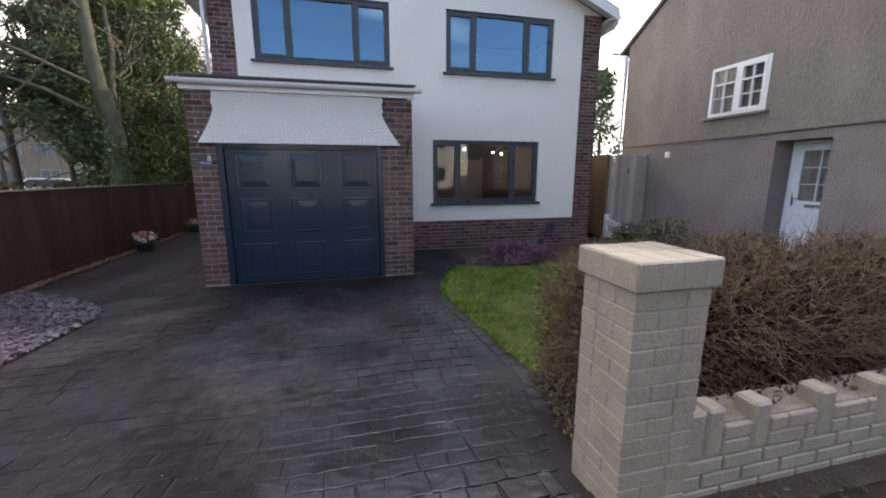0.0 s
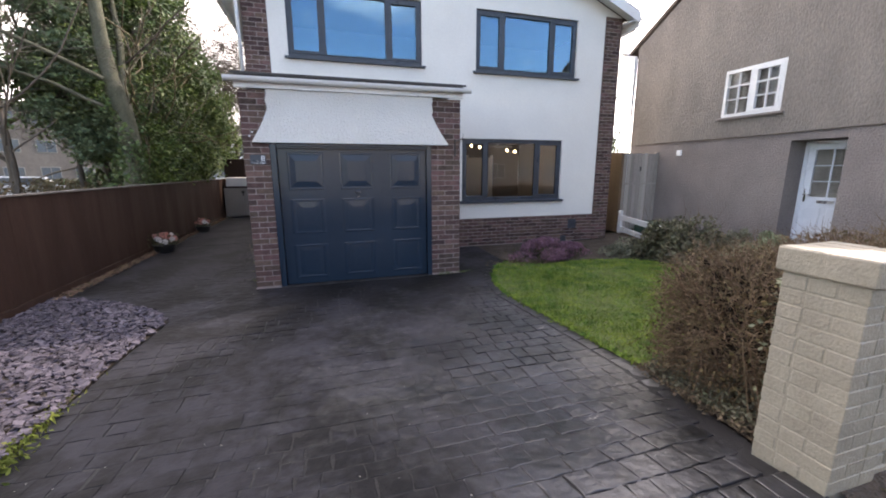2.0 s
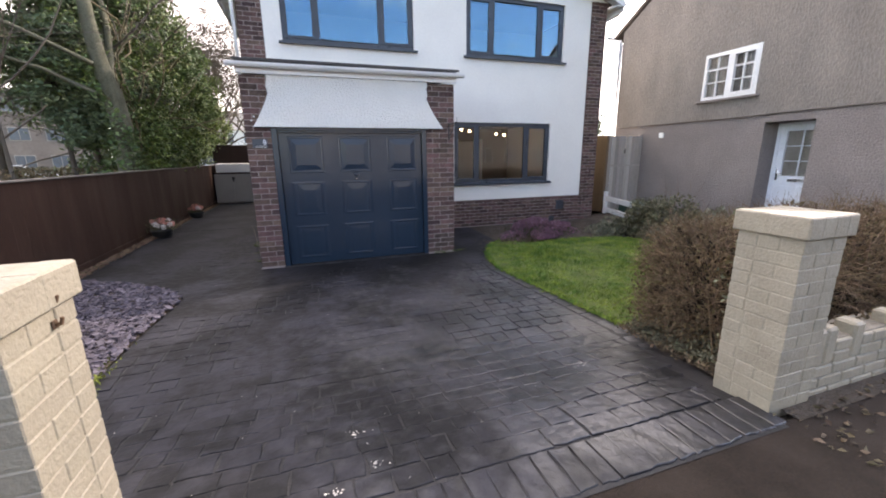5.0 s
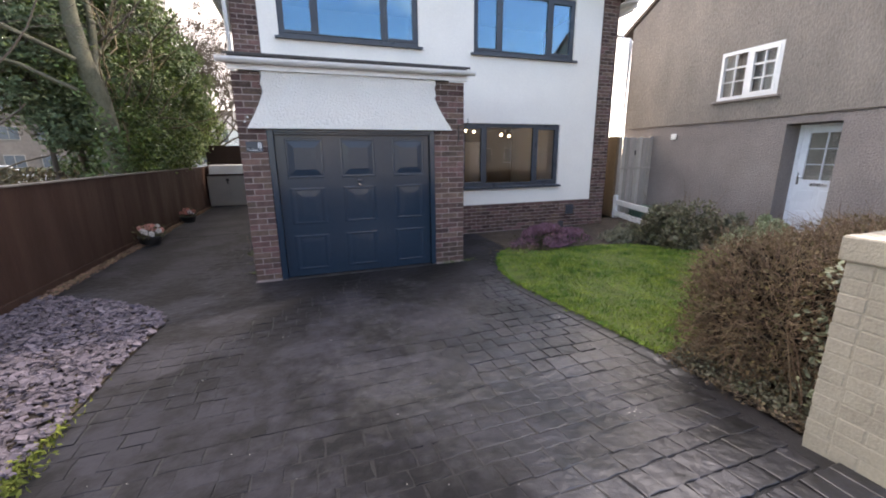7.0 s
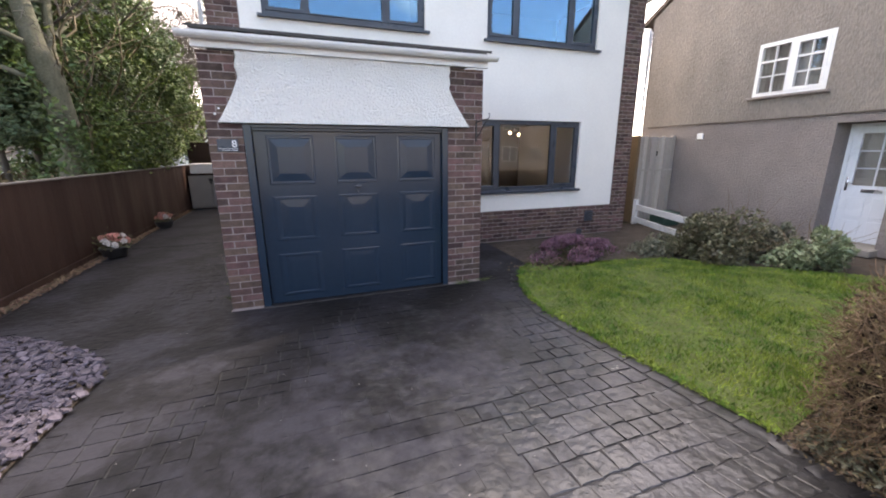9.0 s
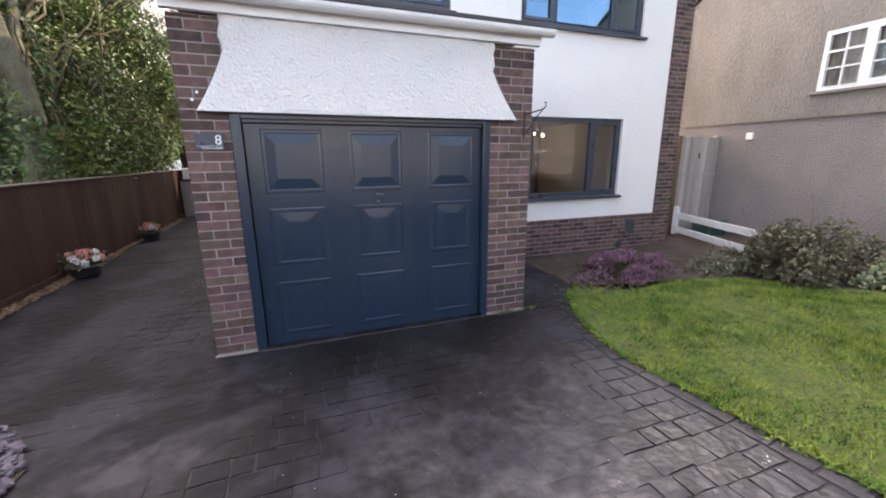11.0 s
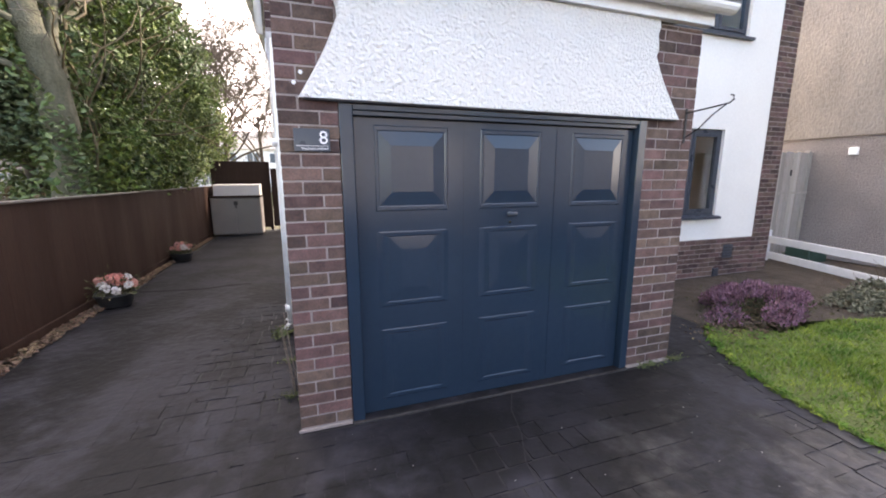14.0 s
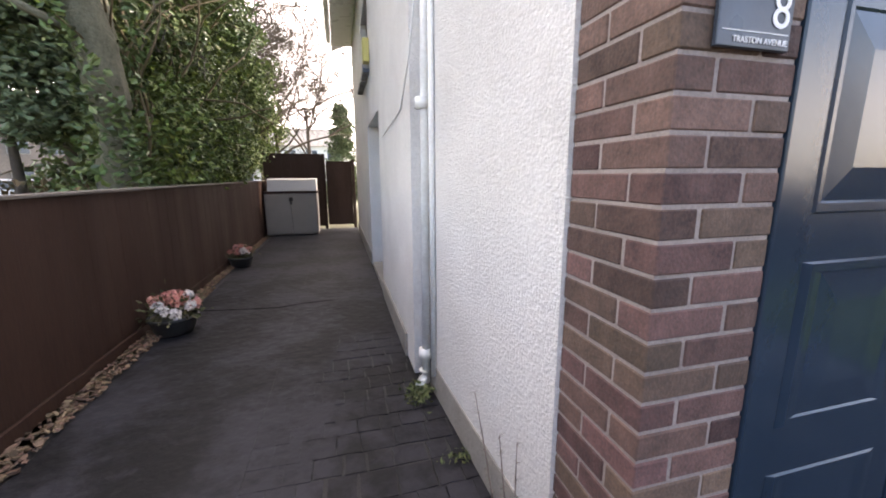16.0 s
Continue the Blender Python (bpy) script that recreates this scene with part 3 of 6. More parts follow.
def door_leaf():
    """An up-and-over door pressed with raised panels in three columns."""
    door = part("garage_door", Geo().box(-1.685, 0.426, DY, DY + 0.035, 0.006, 1.953, 0.003), M_DOORBLUE, garage, "closed blue-grey up-and-over steel door")
    for xa, xb in ((-1.565, -1.085), (-0.855, -0.385), (-0.125, 0.345)):
        for za, zb in ((1.385, 1.91), (0.755, 1.255), (0.095, 0.595)):
            y = DY - 0.0005
            g = Geo()

            def ring(a0, a1, b0, b1, d0, d1, inset, side=None):
                side = inset if side is None else side
                o = [(a0, y - d0, b0), (a1, y - d0, b0), (a1, y - d0, b1), (a0, y - d0, b1)]
                q = [(a0 + side, y - d1, b0 + inset), (a1 - side, y - d1, b0 + inset), (a1 - side, y - d1, b1 - inset), (a0 + side, y - d1, b1 - inset)]
                g.add(o + q, [(k, (k + 1) % 4, (k + 1) % 4 + 4, k + 4) for k in range(4)])
                return q
            rise, slope = (0.0105, 0.086) if za > 1 else (0.0055, 0.088) if za > 0.5 else (0.0035, 0.060)
            soft = 0.006 if za > 1 else 0.032
            ring(xa, xb, za, zb, 0.0, 0.005, 0.006, soft)
            ring(xa + soft, xb - soft, za + 0.006, zb - 0.006, 0.005, 0.005, 0.022, 0.014)
            ring(xa + soft + 0.014, xb - soft - 0.014, za + 0.028, zb - 0.028, 0.005, 0.0005, 0.006, soft)
            u = 2 * soft + 0.014
            q = ring(xa + u, xb - u, za + 0.034, zb - 0.034, 0.0005, rise, slope, slope * 0.9)
            g.add(q, [(0, 1, 2, 3)])
            part("raised_panel", g, M_DOORBLUE, door)
    part("door_seam", Geo().box(-0.975, -0.967, DY - 0.004, DY - 0.001, 0.05, 1.94).box(-0.262, -0.254, DY - 0.004, DY - 0.001, 0.05, 1.94), M_DOORBLUE, door)
    h = part("handle", Geo().tube([(-0.62, DY - 0.002, 1.345), (-0.62, DY - 0.03, 1.345)], 0.016, 10).box(-0.66, -0.58, DY - 0.045, DY - 0.03, 1.335, 1.357, 0.004), M_ANTHRA, door, "dark turning handle", True)
    part("keyhole", Geo().tube([(-0.62, DY - 0.001, 1.285), (-0.62, DY - 0.008, 1.285)], 0.008, 8), M_CHROME, door)


door_leaf()
part("threshold", Geo().box(-1.765, 0.50, GF - 0.02, GF + 0.14, -0.02, 0.004, 0.003), M_SETTJ, garage, "dark stained concrete threshold")
part("cement_lip", Geo().prism([(-1.765, GF - 0.034), (-0.9, GF - 0.026), (0.0, GF - 0.030), (0.50, GF - 0.022), (0.50, GF - 0.008), (-1.765, GF - 0.008)], "z", -0.01, 0.004), M_STAINED, garage, "thin stained cement edge under the door")
part("inside_back", Geo().box(-1.9, 0.71, HF - 0.08, HF - 0.004, 0.0, 2.85), M_INTDARK, garage)
# base strip of cement under the piers
for xa, xb in ((-2.108, -1.775), (0.51, 0.975)):
    part("base_strip", Geo().box(xa, xb, GF - 0.010, GF + 0.004, -0.01, 0.010, 0.003), M_MORTAR, garage)

# ---- neighbour's house ----
NX = 7.65
M_BRANCHLINE = mat("dark_painted_cable", (0.12, 0.10, 0.085), (0.09, 0.075, 0.065), 0.8, bump=0)
nb = thing("house", (NX, 6.3, 0), "neighbouring house in brown-grey roughcast with white windows", "house")
DOORH, WINH = (4.80, 5.67, 0.0, 2.20), (5.95, 7.16, 2.79, 3.78)
NFRONT, NBACK, NEAVE, NSLOPE = 2.5, 9.86, 5.0, 0.60
g = Geo()
holed_wall(g, "x", NX, NX + 0.55, NFRONT, NBACK, 0.0, 2.36, [DOORH])
part("wall", g, M_DASHLOW, nb, "grey roughcast lower wall")
g = Geo()
holed_wall(g, "x", NX - 0.012, NX + 0.3, NFRONT, NBACK, 2.362, NEAVE, [WINH])
g.prism([(NFRONT, NEAVE + 0.001), (NBACK, NEAVE + 0.001), ((NFRONT + NBACK) / 2, NEAVE + NSLOPE * (NBACK - NFRONT) / 2)], "x", NX - 0.012, NX + 0.3)
part("wall", g, M_DASH, nb, "brown roughcast upper wall and gable")
part("wall", Geo().box(NX + 0.302, NX + 9, NFRONT, NFRONT + 0.3, 0, NEAVE).box(NX + 0.302, NX + 9, NBACK - 0.3, NBACK, 0, NEAVE), M_DASH, nb)
ym = (NFRONT + NBACK) / 2
g = Geo()
for ye in (NFRONT - 0.35, NBACK + 0.35):
    top = NEAVE + NSLOPE * (NBACK - NFRONT) / 2 + 0.05
    dz = NSLOPE * abs(ye - ym)
    g.prism([(ym, top + 0.1), (ye, top + 0.1 - dz), (ye, top - dz), (ym, top)], "x", NX - 0.06, NX + 9)
part("roof", g, M_TILE, nb, "pitched tiled roof")
g = Geo().tube([(NX - 0.02, NFRONT, 2.37), (NX - 0.025, 4.0, 2.375), (NX - 0.02, 4.9, 2.37), (NX - 0.025, 6.5, 2.34), (NX - 0.02, NBACK - 0.2, 2.35)], 0.014, 6)
part("cable", g, M_BRANCHLINE, nb, "painted cable along the render line", True)
g = Geo()
gutter(g, (NX - 0.3, NBACK + 0.38, 4.95), (NX + 9, NBACK + 0.38, 4.95))
part("gutter", g, M_PVC, nb)
g = Geo().tube([(NX - 0.02, NBACK + 0.36, 4.92), (NX - 0.065, NBACK + 0.30, 4.83), (NX - 0.065, NBACK + 0.05, 4.76), (NX - 0.065, NBACK + 0.02, 4.66), (NX - 0.065, NBACK + 0.02, 0.1)], 0.052)
part("downpipe", g, M_PVC, nb, "white downpipe", True)
w = part("window", Geo().box(NX - 0.02, NX + 0.07, WINH[0], WINH[1], WINH[2], WINH[2] + 0.06).box(NX - 0.02, NX + 0.07, WINH[0], WINH[1], WINH[3] - 0.06, WINH[3]).box(NX - 0.02, NX + 0.07, WINH[0], WINH[0] + 0.06, WINH[2] + 0.06, WINH[3] - 0.06).box(NX - 0.02, NX + 0.07, WINH[1] - 0.06, WINH[1], WINH[2] + 0.06, WINH[3] - 0.06).box(NX - 0.03, NX + 0.07, 6.52, 6.60, WINH[2] + 0.06, WINH[3] - 0.06), M_PVC, nb, "white two-light casement window with glazing bars")
part("sill", Geo().box(NX - 0.09, NX + 0.01, WINH[0] - 0.08, WINH[1] + 0.08, WINH[2] - 0.05, WINH[2] - 0.002, 0.006), M_DASHLOW, w)
for a, b, s in ((WINH[0] + 0.06, 6.52, 0.05), (6.60, WINH[1] - 0.06, 0.012)):
    c, d = WINH[2] + 0.06, WINH[3] - 0.06
    part("sash", Geo().box(NX - 0.035, NX + 0.05, a, b, c, c + s).box(NX - 0.035, NX + 0.05, a, b, d - s, d).box(NX - 0.035, NX + 0.05, a, a + s, c + s, d - s).box(NX - 0.035, NX + 0.05, b - s, b, c + s, d - s), M_PVC, w)
    g = Geo().box(NX - 0.02, NX + 0.03, (a + b) / 2 - 0.012, (a + b) / 2 + 0.012, c + s, d - s)
    for zz in (c + (d - c) * 0.36, c + (d - c) * 0.68):
        g.box(NX - 0.018, NX + 0.028, a + s, b - s, zz - (0.012 if zz < 3.3 else 0.022), zz + 0.012)
    part("glazing_bar", g, M_PVC, w)
    part("pane", Geo().box(NX + 0.002, NX + 0.012, a + s - 0.003, b - s + 0.003, c + s - 0.003, d - s + 0.003), M_GLASS, w).visible_shadow = False
M_CURTAIN = mat("pale_net_curtain", (0.36, 0.34, 0.31), (0.24, 0.23, 0.21), 0.9, 2, 20, bump=0)
for ya, n in ((6.66, 14), (5.99, 15)):
    g = Geo()
    for k in range(n):
        y = ya + k * 0.036
        g.box(NX + 0.09 + 0.015 * (k % 2), NX + 0.1 + 0.015 * (k % 2), y, y + 0.036, 2.85, 3.74)
    part("curtain", g, M_CURTAIN, w, "pale curtain behind the glass")
part("room_wall", Geo().box(NX + 2.5, NX + 2.6, NFRONT + 0.3, NBACK - 0.3, 0, NEAVE).box(NX + 0.56, NX + 2.5, NFRONT + 0.3, NBACK - 0.3, 2.4, 2.5).box(NX + 0.31, NX + 2.5, NFRONT + 0.3, NBACK - 0.3, NEAVE - 0.1, NEAVE), M_INTDARK, nb)
# the recessed side door
DX = NX + 0.46
d = part("door", Geo().box(DX, DX + 0.05, DOORH[0], DOORH[1] - 0.06, 0.12, 1.12).box(DX, DX + 0.05, DOORH[0], DOORH[0] + 0.12, 1.12, 2.14).box(DX, DX + 0.05, 5.49, 5.61, 1.12, 2.14).box(DX, DX + 0.05, DOORH[0] + 0.12, 5.49, 2.02, 2.14).box(DX - 0.02, DX + 0.05, 5.612, DOORH[1], 0.1, 2.19).box(DX - 0.02, DX + 0.05, DOORH[0], 5.611, 2.142, 2.19), M_UPVC, nb, "pale white panelled door with glazed upper half")
g = Geo()
for k in range(1, 2):
    y = DOORH[0] + 0.12 + (5.49 - DOORH[0] - 0.12) * k / 2
    g.box(DX + 0.004, DX + 0.04, y - 0.011, y + 0.011, 1.12, 2.02)
for k in range(1, 3):
    z = 1.12 + 0.9 * k / 3
    g.box(DX + 0.006, DX + 0.042, DOORH[0] + 0.12, 5.49, z - 0.011, z + 0.011)
part("glazing_bar", g, M_UPVC, d)
part("pane", Geo().box(DX + 0.015, DX + 0.03, DOORH[0] + 0.118, 5.492, 1.118, 2.022), M_GLASS, d).visible_shadow = False
part("curtain", Geo().box(DX + 0.06, DX + 0.07, DOORH[0] + 0.1, 5.51, 1.10, 2.04), M_CURTAIN, d, "grey net curtain behind the door glass")
for ya, yb in ((4.92, 5.16), (5.25, 5.49)):
    for za, zb in ((0.25, 0.50), (0.56, 0.92)):
        part("door_panel", Geo().box(DX - 0.012, DX + 0.001, ya, yb, za, zb, 0.008), M_UPVC, d)
part("letterbox", Geo().box(DX - 0.014, DX + 0.001, 5.06, 5.34, 1.0, 1.06, 0.004), M_CHROME, d)
part("handle", Geo().box(DX - 0.015, DX, 5.535, 5.575, 1.02, 1.26, 0.004).tube([(DX - 0.01, 5.555, 1.16), (DX - 0.055, 5.555, 1.16), (DX - 0.055, 5.44, 1.16)], 0.01, 8), M_CHROME, d, "", True)
part("doorstep", Geo().box(NX - 0.25, DX + 0.06, DOORH[0] - 0.05, DOORH[1] + 0.05, 0, 0.118, 0.01), M_CONCRETE, nb)
# square vent cover, no lamp in it
part("wall_vent", Geo().box(NX - 0.05, NX - 0.001, 8.08, 8.22, 2.0, 2.14, 0.012), M_PVC, nb, "small white square wall vent")

# ---- boundary walls, fences and gates ----
fence = thing("fence", (-4.63, 9, 0), "dark brown closeboard fence along the driveway", "fence", kind="")
part("cap_rail", Geo().box(-4.69, -4.60, 1.35, 16.9, 1.362, 1.387, 0.005), M_FENCETOP, fence, "weathered pale capping rail")
part("rail", Geo().box(-4.73, -4.675, 1.35, 16.9, 0.25, 0.33).box(-4.73, -4.675, 1.35, 16.9, 1.1, 1.18), M_FENCE, fence)
part("gravel_board", Geo().box(-4.65, -4.61, 1.35, 16.9, 0.0, 0.10, 0.004), M_FENCE, fence)
y, k = 1.36, 0
while y < 16.8:
    post = k % 16 == 15
    me = piece("post", 0.06, 0.09, 1.36, M_FENCE) if post else piece("board", 0.02, 0.122, 1.26, M_FENCE, 0.0015)
    if post:
        lay("post", me, -4.715, y, 0.685, fence)
    else:
        lay("board", me, -4.635 + 0.001 * (k % 2), y + 0.061, 0.735, fence, rz=0.005)
        y += 0.112
    k += 1


def gate_pillar(x0, x1, y0, y1, label):
    base = 0.205
    p = thing("gate_pillar", ((x0 + x1) / 2, (y0 + y1) / 2, base), label, "gate pillar", "pillars of the drive entrance")
    part("core", Geo().box(x0 + 0.0035, x1 - 0.0035, y0 + 0.0035, y1 - 0.0035, base - 0.15, base + 1.0), M_CREAM, p)
    brick_pier(p, M_CREAM, x0, x1, y0, y1, base, base + 0.975, "flrb", joint=0.007, jitter=0.002)
    cap = part("cap", Geo().box(x0 - 0.022, x1 + 0.022, y0 - 0.022, y1 + 0.022, base + 0.98, base + 1.092, 0.005), M_CREAM, p)
    n = 4
    w = (x1 - x0 + 0.052) / n
    hl = (y1 - y0 + 0.052) / 2
    for i in range(n):
        for j in range(2):
            lay("cap_brick", piece("cap_brick", w - 0.006, hl - 0.005, 0.114, M_CREAM, 0.008), x0 - 0.026 + w * (i + 0.5), y0 - 0.026 + hl * (j + 0.5), base + 1.037 + random.uniform(-0.0015, 0.0015), p)
    return p


gate_pillar(0.985, 1.32, 1.125, 1.445, "cream painted brick gate pillar beside the hedge")
lp = gate_pillar(-2.41, -2.065, 1.125, 1.46, "cream painted brick gate pillar beside the slate bed")
M_RUST = mat("rusted_iron", (0.16, 0.085, 0.045), (0.07, 0.045, 0.03), 0.8, 30, 90, bump=0.3)
for z in (1.20, 1.13):
    part("gate_hook", Geo().tube([(-2.068, 1.34, z), (-2.045, 1.34, z), (-2.04, 1.34, z + 0.02)], 0.006, 8).box(-2.064, -2.059, 1.328, 1.352, z - 0.014, z + 0.014, 0.002), M_RUST, lp, "rusty iron gate hook")
lw = thing("garden_wall", (4.4, 1.25, 0.2), "low cream painted brick garden wall in front of the hedge", "wall")
part("core", Geo().box(1.325, 7.4, 1.165, 1.345, 0.05, 0.53), M_CREAM, lw)
UPRIGHT = [1.378, 1.478] + [1.735 + 0.385 * k for k in range(15)]
TOP = 0.205 + 5 * RISE - 0.04
for k in range(5):
    z = 0.205 + k * RISE - 0.04
    stops = [1.328] + [u for c in UPRIGHT for u in (c - 0.053, c + 0.053)] + [7.4] if k > 2 else [1.328, 7.4]
    for i, (ua, ub) in enumerate(zip(stops[::2], stops[1::2])):
        if ub - ua < 0.04:
            continue
        for a, b in course(ua, ub, start=0.1025 if (k + i) % 2 else 0):
            lay("brick", piece("brick", b - a, 0.205, 0.067, M_CREAM, 0.007), (a + b) / 2, 1.255, z + 0.035, lw, rz=random.uniform(-0.004, 0.004))
# thin slab that carries the painted hedge shade and the grime
part("wall_top", Geo().box(1.33, 7.39, 1.172, 1.345, 0.50, TOP + 0.002, 0.004), M_CREAMSHADE, lw, "grimy strip darkened for the hedge's shade along the wall top")
for x in UPRIGHT:
    lay("upright_brick", piece("upright_brick", 0.098, 0.112, 0.225, M_CREAM, 0.014), x, 1.207, 0.508 + random.uniform(-0.006, 0.006), lw, rz=random.uniform(-0.02, 0.02), ry=random.uniform(-0.02, 0.02))


# ---- lawn, beds and planting ----
LAWN = [(1.40, 2.62), (2.2, 2.75), (4.0, 2.8), (5.8, 3.2), (6.6, 3.9), (5.9, 4.5), (5.0, 5.3), (4.3, 6.0), (3.6, 6.15), (2.6, 6.1), (2.05, 6.5), (1.72, 6.22), (1.465, 5.82), (1.265, 5.31), (1.185, 4.8), (1.295, 3.7)]
sheet("lawn", LAWN, 0.0, M_TURF, "short patchy green lawn", "lawn")
GRAVEL = [(-2.86, 5.0), (-3.05, 5.35), (-3.7, 5.9), (-4.52, 6.35), (-4.6, 6.35), (-4.6, 1.5), (-2.7, 1.5), (-2.98, 2.9), (-2.95, 4.0)]
sheet("slate_bed", GRAVEL, -0.004, M_SOIL, "bed of dark earth under loose slate chippings", "gravel bed")
sheet("soil_bed", [(1.09, 1.03), (7.6, 1.03), (7.6, 8.9), (2.1, 8.05), (2.06, 6.62), (2.06, 6.51), (2.6, 6.11), (3.6, 6.16), (4.3, 6.01), (5.0, 5.31), (5.9, 4.51), (6.62, 3.9), (5.8, 3.19), (4.0, 2.79), (2.2, 2.74), (1.43, 2.61), (1.26, 2.0), (1.1, 1.5)], -0.012, M_SOIL, "dark soil of the planting beds", "soil")


sheet("soil_bed", [(2.12, 6.0), (4.7, 5.9), (4.7, 7.6), (2.12, 7.6)], -0.02, M_SOIL, "dark soil under the heather", "soil")


def inside(poly, x, y):
    c = False
    for (x0, y0), (x1, y1) in zip(poly, poly[1:] + poly[:1]):
        if (y0 > y) != (y1 > y) and x < (x1 - x0) * (y - y0) / (y1 - y0) + x0:
            c = not c
    return c


def spans(poly, y):
    xs = sorted((x1 - x0) * (y - y0) / (y1 - y0) + x0 for (x0, y0), (x1, y1) in zip(poly, poly[1:] + poly[:1]) if (y0 > y) != (y1 > y))
    return list(zip(xs[::2], xs[1::2]))


def leaf_mesh(name, centres, normals_up, size, material, length=1.6, rng=None, spread=0.35):
    """Many small pointed leaves, one at each centre, as one mesh."""
    rng = rng or np.random.default_rng(3)
    n = len(centres)
    c = np.asarray(centres, float)
    a = rng.normal(size=(n, 3))
    a[:, 2] *= normals_up
    a /= np.linalg.norm(a, axis=1)[:, None]
    b = np.cross(a, rng.normal(size=(n, 3)))
    b /= np.linalg.norm(b, axis=1)[:, None]
    nrm = np.cross(a, b)
    s = size * (1 + spread * rng.uniform(-1, 1, n))[:, None]
    v = np.empty((n, 4, 3))
    v[:, 0], v[:, 2] = c - a * s * length / 2, c + a * s * length / 2
    v[:, 1] = c + b * s * 0.45 + nrm * s * 0.18
    v[:, 3] = c - b * s * 0.45 + nrm * s * 0.18
    me = bpy.data.meshes.new(name)
    k = np.arange(n)[:, None] * 4
    tri = np.concatenate([k + [[0, 1, 2]], k + [[0, 2, 3]]], 1).reshape(-1, 3)
    me.from_pydata(v.reshape(-1, 3).tolist(), [], tri.tolist())
    me.materials.append(material)
    return me


def leaves(name, parent, centres, up, size, material, label="", length=1.6, seed=3, kind=""):
    p = where(parent) if parent else Vector((0, 0, 0))
    me = leaf_mesh(name, np.asarray(centres) - np.array(p), up, size, material, length, np.random.default_rng(seed))
    ob = new(name, me)
    ob.parent = parent
    return tagged(ob, label, kind=kind)


def twigs(name, parent, starts, dirs, length, r, material, label="", bend=0.35, seed=5, segs=3):
    """Many thin bent twigs as one mesh."""
    rng = np.random.default_rng(seed)
    p = where(parent)
    s = np.asarray(starts, float) - np.array(p)
    d = np.asarray(dirs, float)
    d /= np.linalg.norm(d, axis=1)[:, None]
    n = len(s)
    ln = length * rng.uniform(0.5, 1.3, n)[:, None]
    v, f = [], []
    side = np.cross(d, rng.normal(size=(n, 3)))
    side /= np.linalg.norm(side, axis=1)[:, None]
    side2 = np.cross(d, side)
    pos = s.copy()
    cur = d.copy()
    for i in range(segs + 1):
        rr = r * (1 - 0.75 * i / segs)
        for k in range(3):
            q = 2 * math.pi * k / 3
            v.append(pos + (side * math.cos(q) + side2 * math.sin(q)) * rr)
        cur = cur + rng.normal(size=(n, 3)) * bend
        cur /= np.linalg.norm(cur, axis=1)[:, None]
        pos = pos + cur * ln / segs
    v = np.stack(v, 1)
    m = 3 * (segs + 1)
    for i in range(segs):
        for k in range(3):
            f.append([i * 3 + k, i * 3 + (k + 1) % 3, (i + 1) * 3 + (k + 1) % 3, (i + 1) * 3 + k])
    f = np.asarray(f)
    faces = (np.arange(n)[:, None, None] * m + f[None]).reshape(-1, 4)
    me = bpy.data.meshes.new(name)
    me.from_pydata(v.reshape(-1, 3).tolist(), [], faces.tolist())
    me.materials.append(material)
    ob = new(name, me)
    ob.parent = parent
    return tagged(ob, label)


rng = np.random.default_rng(11)

# grass blades
pts = []
while len(pts) < 52000:
    x, y = rng.uniform(1.15, 6.7), rng.uniform(2.55, 6.6)
    if inside(LAWN, x, y):
        pts.append((x, y))
pts = np.array(pts)
n = len(pts)
h = rng.uniform(0.022, 0.055, n) * (0.8 + 0.5 * np.sin(pts[:, 0] * 3.1 + 1) * np.sin(pts[:, 1] * 2.7))
ang = rng.uniform(0, 2 * math.pi, n)
lean = rng.normal(0, 0.022, (n, 2))
w = rng.uniform(0.003, 0.006, n)
z0 = np.array([ground_z(y) for y in pts[:, 1]])
v = np.empty((n, 3, 3))
v[:, 0] = np.stack([pts[:, 0] + np.cos(ang) * w, pts[:, 1] + np.sin(ang) * w, z0], 1)
v[:, 1] = np.stack([pts[:, 0] - np.cos(ang) * w, pts[:, 1] - np.sin(ang) * w, z0], 1)
v[:, 2] = np.stack([pts[:, 0] + lean[:, 0], pts[:, 1] + lean[:, 1], z0 + h], 1)
me = bpy.data.meshes.new("grass")
me.from_pydata(v.reshape(-1, 3).tolist(), [], np.arange(3 * n).reshape(-1, 3).tolist())
me.materials.append(M_BLADE)
tagged(new("grass", me), "short green and yellowish grass blades of the lawn", "grass", kind="stuff")


# ragged fringe of grass and clover along the drive
fringe = []
EDGE = [(1.42, 2.60), *LAWN[:9:-1]][:8]
for (xa, ya), (xb, yb) in zip(EDGE, EDGE[1:]):
    for _ in range(int(260 * math.hypot(xb - xa, yb - ya))):
        t, off = rng.random(), rng.normal(0.01, 0.028)
        fringe.append((xa + (xb - xa) * t + off, ya + (yb - ya) * t, ground_z(ya + (yb - ya) * t) + rng.uniform(0.003, 0.03)))
leaves("lawn_fringe", None, fringe, 1.0, 0.018, M_BLADE, "ragged yellow-green grass and clover along the drive edge", seed=12, length=2.0, kind="stuff")["category"] = "grass"


